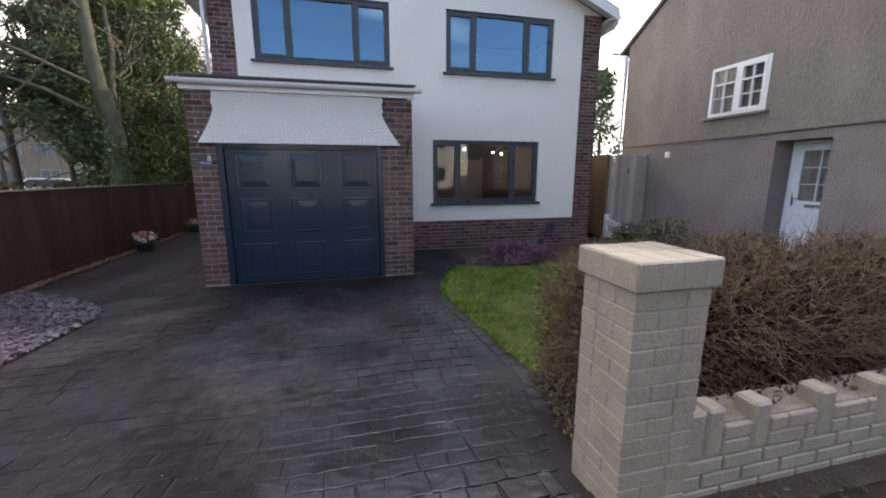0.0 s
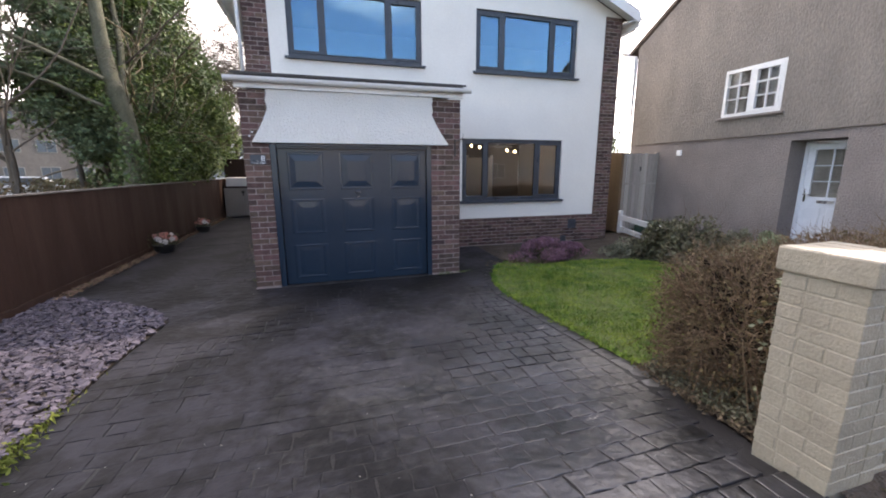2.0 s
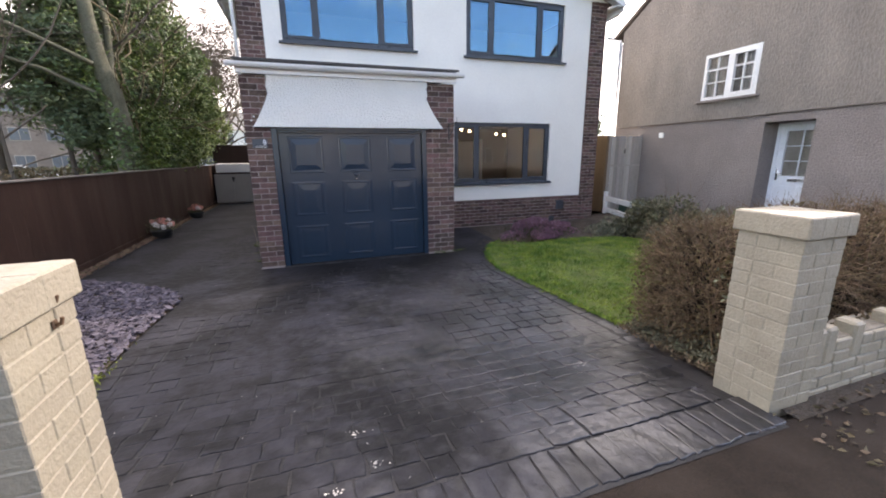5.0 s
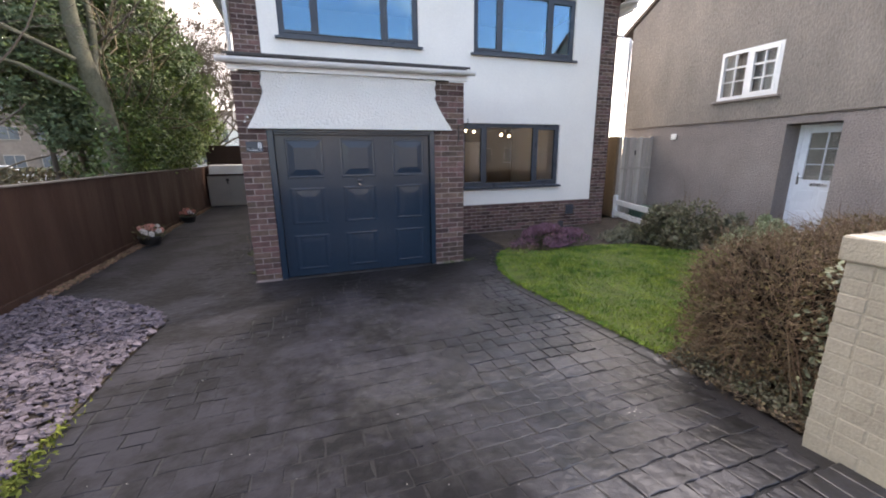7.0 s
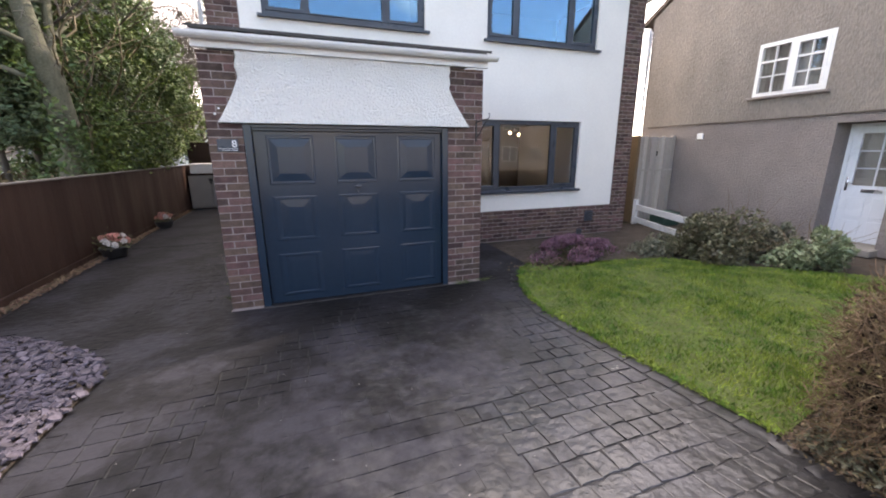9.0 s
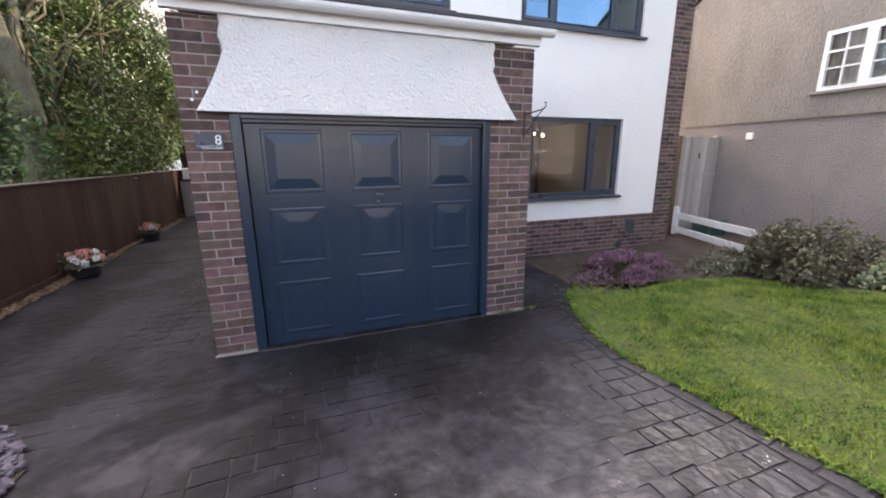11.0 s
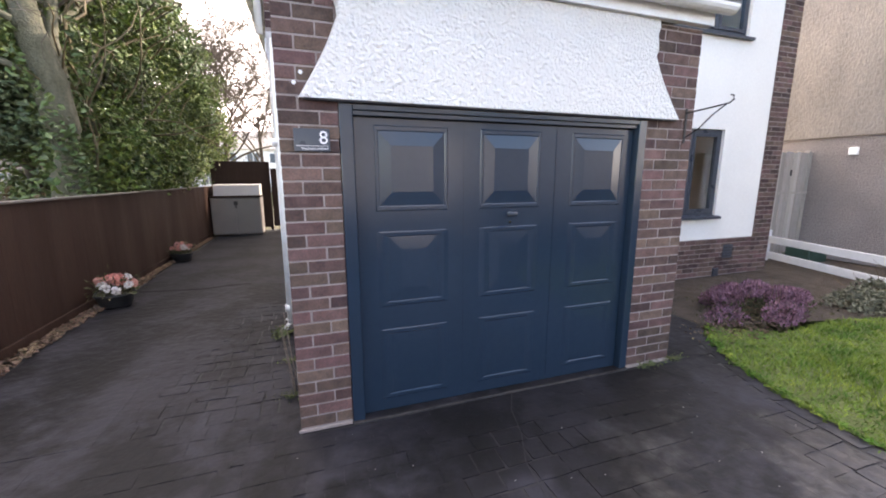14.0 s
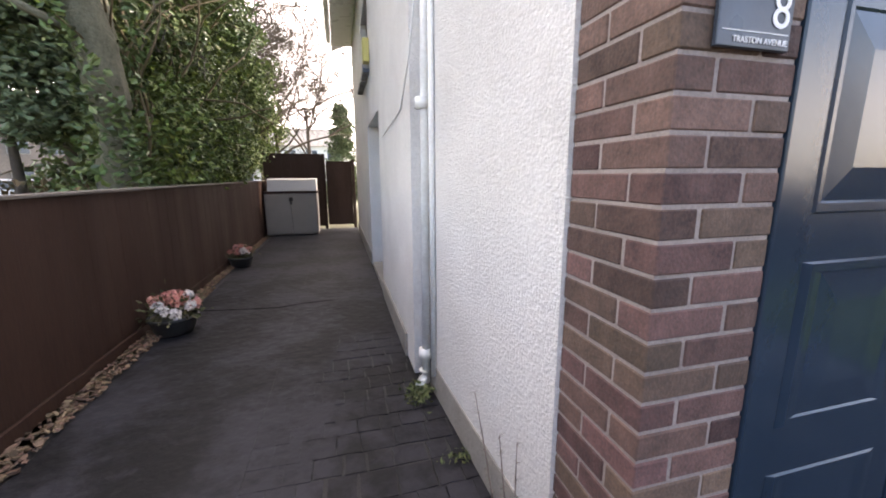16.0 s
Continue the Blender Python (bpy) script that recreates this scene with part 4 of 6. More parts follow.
def chips(name, spots, size, flat, material, label, category, seed):
    """Loose flat stones, each an irregular slab."""
    r = random.Random(seed)
    g = Geo()
    for x, y in spots:
        s = size * r.uniform(0.5, 1.25)
        k = r.randint(4, 6)
        t0 = r.uniform(0, 6.28)
        asp = r.uniform(0.45, 0.9)
        ring = [(math.cos(t0 + 6.283 * i / k) * s * r.uniform(0.75, 1.1), math.sin(t0 + 6.283 * i / k) * s * asp * r.uniform(0.75, 1.1)) for i in range(k)]
        m = Matrix.Translation((x, y, ground_z(y) + r.uniform(0.004, 0.030))) @ Euler((r.gauss(0, 0.28), r.gauss(0, 0.28), r.uniform(0, 6.28))).to_matrix().to_4x4()
        th = s * flat
        g.add([m @ Vector((u, w, th)) for u, w in ring] + [m @ Vector((u * 1.08, w * 1.08, -th)) for u, w in ring],
              [tuple(range(k)), *[(i, i + k, (i + 1) % k + k, (i + 1) % k) for i in range(k)]])
    return solid(name, g, material, label, category, kind="stuff")


r0 = random.Random(4)
spots = []
while len(spots) < 7400:
    x, y = r0.uniform(-4.6, -2.7), r0.uniform(1.5, 6.35)
    if inside(GRAVEL, x, y):
        spots.append((x, y))
chips("slate_chippings", spots, 0.036, 0.15, M_SLATE, "loose plum and grey slate chippings beside the drive", "gravel", 8)
M_PEBBLE = mat("tan_leaf_and_pebble", (0.23, 0.15, 0.095), (0.11, 0.075, 0.055), 0.85, 5, 60, bump=0.2, island=0.5, spec=0.25)
spots = [(r0.uniform(-4.60, -4.44 - 0.05 * (y > 11)), y) for y in [r0.uniform(6.2, 15.4) for _ in range(1900)]]
chips("edge_gravel", spots, 0.021, 0.22, M_PEBBLE, "tan pebbles and dead leaves along the fence foot", "gravel", 9)

# hedge
M_TWIG = mat("brown_hedge_twig", (0.20, 0.140, 0.088), (0.095, 0.064, 0.040), 0.85, 4, 40, bump=0, island=0.35, spec=0.2)
M_HEDGELEAF = mat("dull_brown_hedge_leaf", (0.125, 0.085, 0.042), (0.075, 0.062, 0.026), 0.7, 2, 20, bump=0, island=0.4, spec=0.25)
# shade inside the hedge is put into this near-black leaf colour
M_HEDGESHADE = mat("inner_hedge_shade", (0.035, 0.025, 0.018), (0.022, 0.016, 0.012), 0.9, 4, 40, bump=0, island=0.3, spec=0.1)


def hedge_top(x):
    return 1.10 + 0.04 * math.sin(x * 2.3) + 0.03 * math.sin(x * 5.1)


def hedge_points(n, seed, shell):
    r = np.random.default_rng(seed)
    out = []
    while len(out) < n:
        x, y, z = r.uniform(1.12, 7.5), r.uniform(1.42, 2.75), r.uniform(0.18, 1.2)
        if r.random() < 0.45:
            x = r.uniform(1.12, 3.2)
        ex = max(0.0, (1.95 - x) / 0.72)
        ey = abs(y - 2.08) / (0.60 + 0.05 * math.sin(x * 3))
        ez = max(0.0, (z - 0.55) / (hedge_top(x) - 0.55 + 0.03 * math.sin(y * 9)))
        q = ex ** 2.5 + ey ** 4 + ez ** 4
        if q < 1 and (r.random() < 0.12 or q > shell):
            out.append((x, y, z))
    return np.array(out)


hedge = thing("hedge", (4.3, 2.08, 0.15), "brown twiggy hedge, nearly leafless, behind the low wall", "hedge")
s = hedge_points(10000, 21, 0.35)
d = (s - np.array([4.3, 2.08, 0.3])) * np.array([0.12, 1.2, 1.2]) + rng.normal(0, 0.45, s.shape)
d[:, 0] -= np.clip(1.8 - s[:, 0], 0, 1) * 1.2
tagged(twigs("twig_growth", hedge, s - d / np.linalg.norm(d, axis=1)[:, None] * 0.12, d, 0.24, 0.0034, M_TWIG, "thin brown twigs", seed=31), kind="stuff")
leaves("dry_leaves", hedge, hedge_points(9000, 22, 0.35), 1.0, 0.020, M_HEDGELEAF, "dull brown leaves", seed=32, kind="stuff")
# leaves in the shade colour fill the hedge interior
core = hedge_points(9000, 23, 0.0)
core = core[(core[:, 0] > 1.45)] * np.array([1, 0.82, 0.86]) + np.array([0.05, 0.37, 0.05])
leaves("inner_leaves", hedge, core, 1.0, 0.05, M_HEDGESHADE, "leaves coloured near black for the shade inside the hedge", seed=33, kind="stuff")
s = np.stack([rng.uniform(1.5, 7.3, 160), rng.uniform(1.7, 2.4, 160), np.full(160, 0.1)], 1)
d = np.stack([rng.normal(0, 0.3, 160), rng.normal(0, 0.3, 160), np.ones(160)], 1)
tagged(twigs("stem_growth", hedge, s, d, 0.75, 0.009, M_TWIG, "", 0.25, 34, 4), kind="stuff")

# leaf litter and ivy at the pillar
M_LITTER = mat("dead_leaf_litter", (0.155, 0.118, 0.075), (0.065, 0.047, 0.030), 0.8, 6, 30, bump=0, island=0.55, spec=0.25)
M_GROUNDIVY = mat("dull_ground_ivy", (0.060, 0.070, 0.038), (0.10, 0.088, 0.056), 0.55, 7, 40, bump=0, island=0.5)
M_IVY = mat("variegated_ivy_leaf", (0.06, 0.08, 0.035), (0.19, 0.19, 0.12), 0.5, 9, 60, bump=0, island=0.4)
q = []
while len(q) < 4200:
    x, y = rng.uniform(0.95, 2.0), rng.uniform(1.46, 2.62)
    edge = 1.10 + 0.27 * min(1, max(0, (y - 1.5) / 1.1))
    if x > edge - 0.06 * rng.random() and (y < 2.75 or x > 1.5):
        q.append((x, y, ground_z(y) + rng.uniform(0.004, 0.05) + 0.25 * max(0, x - 1.45) * rng.random()))
leaves("leaf_litter", None, q, 0.35, 0.019, M_LITTER, "dry brown leaf litter under the hedge end", seed=35, kind="stuff")["category"] = "leaf litter"
s = np.stack([rng.uniform(0.97, 2.2, 130), rng.uniform(0.7, 1.1, 130), np.full(130, 0.21)], 1)
o = leaves("leaf_litter", None, s, 0.1, 0.024, M_LITTER, "dry brown leaves on the pavement by the wall", seed=36, kind="stuff")
o["category"] = "leaf litter"
hr = np.random.default_rng(61)
over = np.column_stack([hr.uniform(1.45, 7.3, 900), hr.uniform(1.40, 1.50, 900), hr.uniform(0.42, 0.85, 900)])
tagged(twigs("twig_overhang", hedge, over, np.column_stack([hr.normal(0, 0.5, 900), np.full(900, -1.0), hr.normal(0.0, 0.35, 900)]), 0.17, 0.0028, M_TWIG, "bare twigs hanging over the wall top", seed=62), kind="stuff")
low = np.column_stack([hr.uniform(1.40, 7.3, 420), 1.19 + 0.15 * np.sqrt(hr.uniform(0, 1, 420)), np.full(420, 0.552) + hr.uniform(0, 0.012, 420)])
leaves("fallen_leaves", hedge, low, 3.0, 0.022, M_LITTER, "dead leaves lying on the wall top", seed=63)
cover = thing("ground_ivy", (1.45, 2.1, 0.1), "low trailing ivy and leaf cover at the hedge end", "ivy")
q = []
while len(q) < 3400:
    x, y = rng.uniform(1.12, 1.9), rng.uniform(1.5, 2.55)
    edge = 1.12 + 0.26 * min(1, max(0, (y - 1.5) / 1.1))
    if x > edge:
        q.append((x, y, ground_z(y) + rng.uniform(0.02, 0.06 + 0.55 * min(0.45, x - edge))))
leaves("foliage", cover, q, 0.6, 0.020, M_GROUNDIVY, seed=40)
ivy = thing("ivy", (1.42, 1.6, 0.2), "ivy with cream-edged leaves climbing beside the gate pillar", "ivy")
q = np.stack([rng.normal(1.38, 0.06, 300), rng.normal(1.60, 0.06, 300), rng.uniform(0.2, 1.08, 300)], 1)
leaves("foliage", ivy, q, 0.6, 0.027, M_IVY, seed=37)
s = np.stack([rng.normal(1.36, 0.05, 14), rng.normal(1.62, 0.04, 14), np.full(14, 0.15)], 1)
twigs("stem_growth", ivy, s, np.tile([0, 0, 1.0], (14, 1)) + rng.normal(0, 0.05, (14, 3)), 0.85, 0.005, M_TWIG, seed=38, bend=0.12, segs=5)


def shrub(name, at, rad, height, n, size, leaf, label, seed, category="shrub", up=1.0, length=1.6):
    """A low shrub: stems and a lumpy crown of leaves."""
    r = np.random.default_rng(seed)
    t = thing(name, at, label, category)
    a = np.array(at)
    lumps = []
    for _ in range(26):
        u = r.normal(size=3)
        u /= np.linalg.norm(u)
        u[2] = abs(u[2])
        lumps.append((a + u * np.array([rad[0], rad[1], height]) * r.uniform(0.45, 0.82), r.uniform(0.16, 0.34)))
    pts = []
    while len(pts) < n:
        c, q = lumps[r.integers(len(lumps))]
        u = r.normal(size=3)
        u /= np.linalg.norm(u)
        p = c + u * q * r.uniform(0.6, 1.0) * np.array([rad[0], rad[1], height * 0.9]) * 1.1
        if p[2] > a[2] + 0.01:
            pts.append(p)
    leaves("crown", t, pts, up, size, leaf, seed=seed + 1, length=length)
    s = np.tile(a, (40, 1)) + r.normal(0, 0.12, (40, 3)) * np.array([rad[0], rad[1], 0])
    d = np.stack([r.normal(0, rad[0], 40), r.normal(0, rad[1], 40), np.full(40, height)], 1)
    twigs("stem_growth", t, s, d, height * 1.0, 0.007, M_TWIG, seed=seed + 2, bend=0.2, segs=4)
    return t


M_SHRUB = mat("bronze_green_leaf", (0.075, 0.085, 0.040), (0.12, 0.095, 0.055), 0.5, 4, 30, bump=0, island=0.45)
M_SHRUB2 = mat("pale_variegated_leaf", (0.12, 0.16, 0.07), (0.22, 0.25, 0.15), 0.5, 6, 40, bump=0, island=0.35)
M_SHRUB3 = mat("grey_green_leaf", (0.11, 0.12, 0.075), (0.17, 0.16, 0.11), 0.6, 6, 40, bump=0, island=0.4)
M_HEATHER = mat("purple_heather_flower", (0.24, 0.128, 0.175), (0.165, 0.092, 0.115), 0.8, 7, 60, bump=0, island=0.45, spec=0.2)
M_HEATHERG = mat("dull_heather_green", (0.075, 0.075, 0.035), (0.05, 0.045, 0.025), 0.8, 7, 60, bump=0, island=0.35, spec=0.2)
shrub("shrub", (5.28, 5.70, 0), (1.02, 0.66), 1.0, 9000, 0.044, M_SHRUB, "rounded bronze-green evergreen shrub beside the lawn", 51)
shrub("shrub", (5.95, 4.85, 0), (0.72, 0.5), 0.75, 4200, 0.045, M_SHRUB2, "pale variegated evergreen shrub beside the lawn", 55)
shrub("shrub", (6.5, 5.6, 0), (0.5, 0.45), 0.60, 1700, 0.05, M_SHRUB3, "dull green shrub by the neighbouring wall", 57)
shrub("shrub", (4.58, 6.28, 0), (0.60, 0.36), 0.42, 2300, 0.032, M_SHRUB3, "low grey-green clump at the lawn corner", 59)
shrub("shrub", (7.0, 3.6, 0), (0.45, 0.5), 0.7, 1900, 0.045, M_SHRUB, "dark shrub near the white door", 61)
hth = shrub("heather", (3.02, 6.62, 0), (0.82, 0.54), 0.44, 10500, 0.019, M_HEATHER, "low purple flowering heather mound by the brick plinth", 63, "heather", 2.5, 2.6)
q = np.stack([rng.normal(3.06, 0.34, 1800), rng.normal(6.68, 0.21, 1800), rng.uniform(0.01, 0.18, 1800)], 1)
leaves("green_growth", hth, q, 2.0, 0.018, M_HEATHERG, "dull green shoots", seed=66, length=2.4)
q = np.stack([rng.normal(2.45, 0.38, 520), rng.normal(6.36, 0.14, 520), rng.uniform(0.005, 0.05, 520)], 1)
o = leaves("leaf_litter", None, q, 0.4, 0.022, M_LITTER, "dead leaves at the lawn corner by the heather", seed=67, kind="stuff")
o["category"] = "leaf litter"

# ---- trees beyond the fence ----
M_BARK = mat("pale_green_bark", (0.155, 0.145, 0.095), (0.070, 0.072, 0.043), 0.9, 3, 30, 0.5, 0.7, 40, 0.02)
M_BRANCH = mat("grey_brown_branch", (0.13, 0.105, 0.08), (0.085, 0.07, 0.055), 0.9, 3, 30, bump=0)
M_EVER = mat("dark_evergreen_leaf", (0.070, 0.112, 0.036), (0.120, 0.168, 0.046), 0.42, 1.1, 20, 0.75, 0, island=0.5)
M_EVER2 = mat("bright_evergreen_leaf", (0.170, 0.235, 0.046), (0.105, 0.15, 0.036), 0.42, 1.3, 20, 0.7, 0, island=0.45)
M_CONIFER = mat("conifer_needles", (0.090, 0.140, 0.072), (0.155, 0.195, 0.095), 0.7, 1, 20, bump=0, island=0.4)


def limb(geo, p, d, length, r, depth, rnd, twig_pts, bend=0.28):
    """A limb that tapers and forks; the ends of the finest are gathered."""
    pts, rad = [Vector(p)], [r]
    d = Vector(d).normalized()
    n = 5
    for i in range(n):
        d = (d + Vector((rnd.gauss(0, bend), rnd.gauss(0, bend), rnd.gauss(0.05, bend))) * 0.5).normalized()
        pts.append(pts[-1] + d * length / n)
        rad.append(r * (1 - 0.5 * (i + 1) / n))
    geo.tube(pts, rad, 7 if r > 0.04 else 4 if r > 0.012 else 3, False)
    if depth == 0:
        twig_pts.extend(pts[2:])
        return
    for k in range(rnd.randint(2, 4) if depth > 1 else 4):
        i = rnd.randint(2, n)
        q = (d + Vector((rnd.gauss(0, 0.75), rnd.gauss(0, 0.75), rnd.gauss(0.15, 0.6)))).normalized()
        limb(geo, pts[i], q, length * rnd.uniform(0.5, 0.75), rad[i] * 0.6, depth - 1, rnd, twig_pts, bend)


def clumps(boxes, n_clumps, per, rnd, rad=(0.25, 0.6)):
    pts = []
    for _ in range(n_clumps):
        (cx, cy, cz), (sx, sy, sz) = boxes[rnd.integers(len(boxes))]
        u = rnd.normal(size=3)
        u /= np.linalg.norm(u)
        c = np.array([cx, cy, cz]) + u * np.array([sx, sy, sz]) * rnd.uniform(0.35, 1.0) ** 0.6
        rr = rnd.uniform(*rad)
        w = rnd.normal(size=(per, 3))
        w /= np.linalg.norm(w, axis=1)[:, None]
        pts.append(c + w * rr * rnd.uniform(0.3, 1.0, (per, 1)) * np.array([1, 1, 0.75]))
    return np.concatenate(pts)


tree = thing("tree", (-5.10, 10.62, 0), "tall ivy-clad tree with a pale bare trunk behind the fence", "tree")
g = Geo()
rnd = random.Random(12)
tp = []
g.tube([(-5.12, 10.50, -0.05), (-5.10, 10.48, 0.8), (-5.09, 10.46, 1.6), (-5.06, 10.45, 2.25), (-5.11, 10.44, 2.85), (-5.22, 10.42, 3.5), (-5.28, 10.42, 4.2), (-5.29, 10.42, 5.1), (-5.31, 10.45, 6.4), (-5.36, 10.55, 8.4)],
       [0.25, 0.22, 0.20, 0.19, 0.185, 0.15, 0.13, 0.11, 0.085, 0.03], 14, False)
part("trunk", g, M_BARK, tree, "pale greenish bark trunk", True)
g = Geo()
g.tube([(-5.12, 10.46, 2.2), (-5.12, 10.75, 2.9), (-5.25, 10.95, 3.5), (-5.3, 11.3, 4.4), (-5.4, 11.4, 5.8), (-5.5, 11.5, 7.5)], [0.10, 0.09, 0.08, 0.07, 0.055, 0.03], 8, False)
for p, d, L in (((-5.25, 10.17, 3.5), (-0.75, -0.6, 0.55), 2.6), ((-5.2, 10.24, 2.9), (-0.9, -0.2, 0.35), 2.4), ((-5.30, 10.3, 5.0), (-0.4, -0.8, 0.7), 2.2), ((-5.3, 11.3, 4.4), (-0.3, 0.9, 0.6), 2.2), ((-5.2, 11.1, 3.8), (0.1, 0.8, 0.5), 1.6), ((-5.33, 10.4, 6.2), (0.3, 0.2, 0.9), 2.2), ((-5.31, 10.35, 5.6), (-0.2, 0.5, 0.6), 2.4)):
    limb(g, p, d, L, 0.045, 3, rnd, tp)
part("limb_growth", g, M_BARK, tree, "", True)
nr = np.random.default_rng(77)
ang, zz = nr.uniform(0, 6.283, 3600), nr.uniform(0.0, 1.0, 3600) ** 1.3 * 3.4
rad = 0.22 + 0.02 * zz + np.abs(nr.normal(0, 0.10, 3600)) + 0.10 * np.clip(1.8 - zz, 0, 1)
keep = np.sin(ang * 2 + zz * 2.2) + 0.9 * np.clip(1.9 - zz, -0.6, 1) > 0.1
ivy_pts = np.stack([np.minimum(-5.09 + rad * np.cos(ang), -4.80 - 0.05 * nr.random(3600)), 10.46 + rad * np.sin(ang), zz + 0.3], 1)[keep]
leaves("ivy", tree, ivy_pts, 0.7, 0.062, M_EVER, "dark ivy round the trunk", seed=78)

ever = thing("tree", (-6.2, 13.2, 0), "dense evergreen holly tree with dark and bright leaves behind the fence", "tree")
more_boxes = [((-5.2, 14.6, 6.2), (0.9, 1.6, 1.6)), ((-5.0, 17.2, 4.0), (0.7, 1.2, 1.5)), ((-5.0, 18.6, 2.8), (0.7, 1.2, 1.2))]
left_boxes = [((-7.2, 10.2, 4.9), (1.1, 1.1, 1.8)), ((-8.4, 12.3, 5.2), (1.6, 1.8, 2.2)), ((-6.5, 9.7, 6.8), (1.0, 0.9, 1.3)), ((-7.6, 11.0, 7.4), (1.5, 1.4, 1.2))]
boxes = [((-5.3, 12.2, 1.9), (0.45, 1.0, 0.8)), ((-5.25, 14.0, 2.0), (0.5, 1.3, 1.0)), ((-5.3, 16.2, 2.3), (0.5, 1.2, 1.0)), ((-5.4, 13.0, 5.2), (0.8, 1.4, 1.3)), ((-5.5, 14.8, 4.2), (0.7, 1.2, 1.2)), ((-5.4, 12.6, 7.4), (1.0, 1.5, 1.2)), ((-5.9, 11.9, 2.4), (0.8, 1.0, 1.5)), ((-5.7, 13.6, 2.6), (0.8, 1.4, 1.7)), ((-5.6, 15.4, 2.2), (0.7, 1.3, 1.3)), ((-6.3, 12.8, 4.6), (1.1, 1.6, 1.4)), ((-6.3, 13.2, 6.4), (1.0, 1.7, 1.6)), ((-5.6, 12.9, 3.8), (0.7, 1.6, 1.0)), ((-6.4, 11.2, 3.6), (0.9, 0.7, 1.3)), ((-5.7, 12.2, 5.6), (0.8, 1.1, 1.2))]
leaves("crown", ever, clumps(boxes, 720, 100, nr), 0.8, 0.064, M_EVER, "dark green leaves", seed=79)
leaves("crown", ever, clumps([((x + 0.25, y - 0.1, z + 0.1), (a, b, c)) for (x, y, z), (a, b, c) in boxes], 300, 80, nr), 0.8, 0.058, M_EVER2, "brighter yellow-green leaves", seed=80)
leaves("crown", ever, clumps(more_boxes, 190, 90, nr, (0.2, 0.45)), 0.8, 0.055, M_EVER2, "brighter yellow-green leaves", seed=83)
leaves("crown", ever, clumps([((-4.85, 15.0, 4.7), (0.45, 1.2, 0.9)), ((-4.85, 16.6, 3.5), (0.4, 1.0, 0.8)), ((-5.0, 13.4, 6.0), (0.5, 1.0, 0.8))], 130, 80, nr, (0.2, 0.4)), 0.8, 0.06, M_EVER, "dark green leaves", seed=84)
leaves("crown", ever, clumps(left_boxes, 60, 70, nr, (0.2, 0.45)), 0.8, 0.060, M_EVER, "dark green leaves", seed=82)
g = Geo()
for x, y in ((-6.0, 11.9), (-5.8, 13.4), (-6.2, 14.6), (-5.7, 15.3)):
    limb(g, (x, y, -0.05), (rnd.gauss(0, 0.15), rnd.gauss(0, 0.2), 1), 4.5, 0.09, 2, rnd, tp, 0.2)
part("trunk", g, M_BRANCH, ever, "", True)

g = Geo()
vr = random.Random(15)
for _ in range(46):
    p = Vector((vr.uniform(-5.5, -5.0), vr.uniform(10.9, 14.5), vr.uniform(1.6, 4.5)))
    d = Vector((vr.gauss(0.15, 0.2), vr.gauss(0, 0.5), vr.uniform(0.3, 1.0))).normalized()
    pts = [p]
    for i in range(7):
        d = (d + Vector((vr.gauss(0, 0.2), vr.gauss(0, 0.3), vr.gauss(0, 0.22)))).normalized()
        pts.append(pts[-1] + d * 0.3)
    g.tube(pts, [0.020, 0.019, 0.018, 0.016, 0.014, 0.012, 0.009, 0.006], 5, False)
tagged(part("vine", g, mat("yellow_brown_vine", (0.22, 0.175, 0.10), (0.13, 0.105, 0.06), 0.9, 3, 30, bump=0), ever, "yellow-brown bare climbing stems", True), kind="stuff")

left_ever = thing("tree", (-6.3, 10.9, 0), "thin dark conifer with drooping sprays behind the fence", "tree")
sprays = [((-6.2, 10.9, 2.9 + 0.65 * k), (0.75 - 0.05 * k, 0.8 - 0.05 * k, 0.2)) for k in range(7)]
leaves("crown", left_ever, clumps(sprays + [((-6.9, 10.6, 3.55), (0.6, 0.5, 0.15)), ((-5.9, 11.0, 2.4), (0.5, 0.6, 0.6)), ((-6.1, 11.2, 3.3), (0.6, 0.6, 0.7)), ((-6.0, 11.2, 4.4), (0.6, 0.6, 0.7))], 420, 80, nr, (0.18, 0.4)), 0.5, 0.055, M_CONIFER, seed=81)
g = Geo()
limb(g, (-6.3, 10.9, -0.05), (0, 0, 1), 7.5, 0.06, 1, rnd, tp, 0.08)
part("trunk", g, M_BRANCH, left_ever, "", True)


def bare_tree(at, height, spread, seed, depth=4, r=0.11, label="bare winter tree with fine grey-brown branches"):
    t = thing("tree", at, label, "tree", "bare trees beyond the fence")
    rn = random.Random(seed)
    g, tips = Geo(), []
    p = Vector(at)
    g.tube([p + Vector((0, 0, -0.05)), p + Vector((0.05, 0.03, height * 0.2)), p + Vector((0.0, 0.1, height * 0.4))], [r, r * 0.85, r * 0.7], 8, False)
    for k in range(6):
        a = 6.283 * k / 6 + rn.uniform(-0.4, 0.4)
        limb(g, p + Vector((0, 0.05, height * rn.uniform(0.2, 0.4))), (math.cos(a) * spread, math.sin(a) * spread, rn.uniform(0.5, 1.1)), height * 0.34, r * 0.5, depth - 1, rn, tips)
    part("branchwork", g, M_BRANCH, t, "", True)
    tips = np.array([q[:] for q in tips])
    k = len(tips)
    d = np.random.default_rng(seed).normal(size=(k, 3)) + [0, 0, 0.2]
    tagged(twigs("twig_growth", t, tips, d, 0.6, 0.005 + 0.0005 * max(0, at[1] - 10), M_BRANCH, seed=seed, bend=0.4), kind="stuff")
    return t


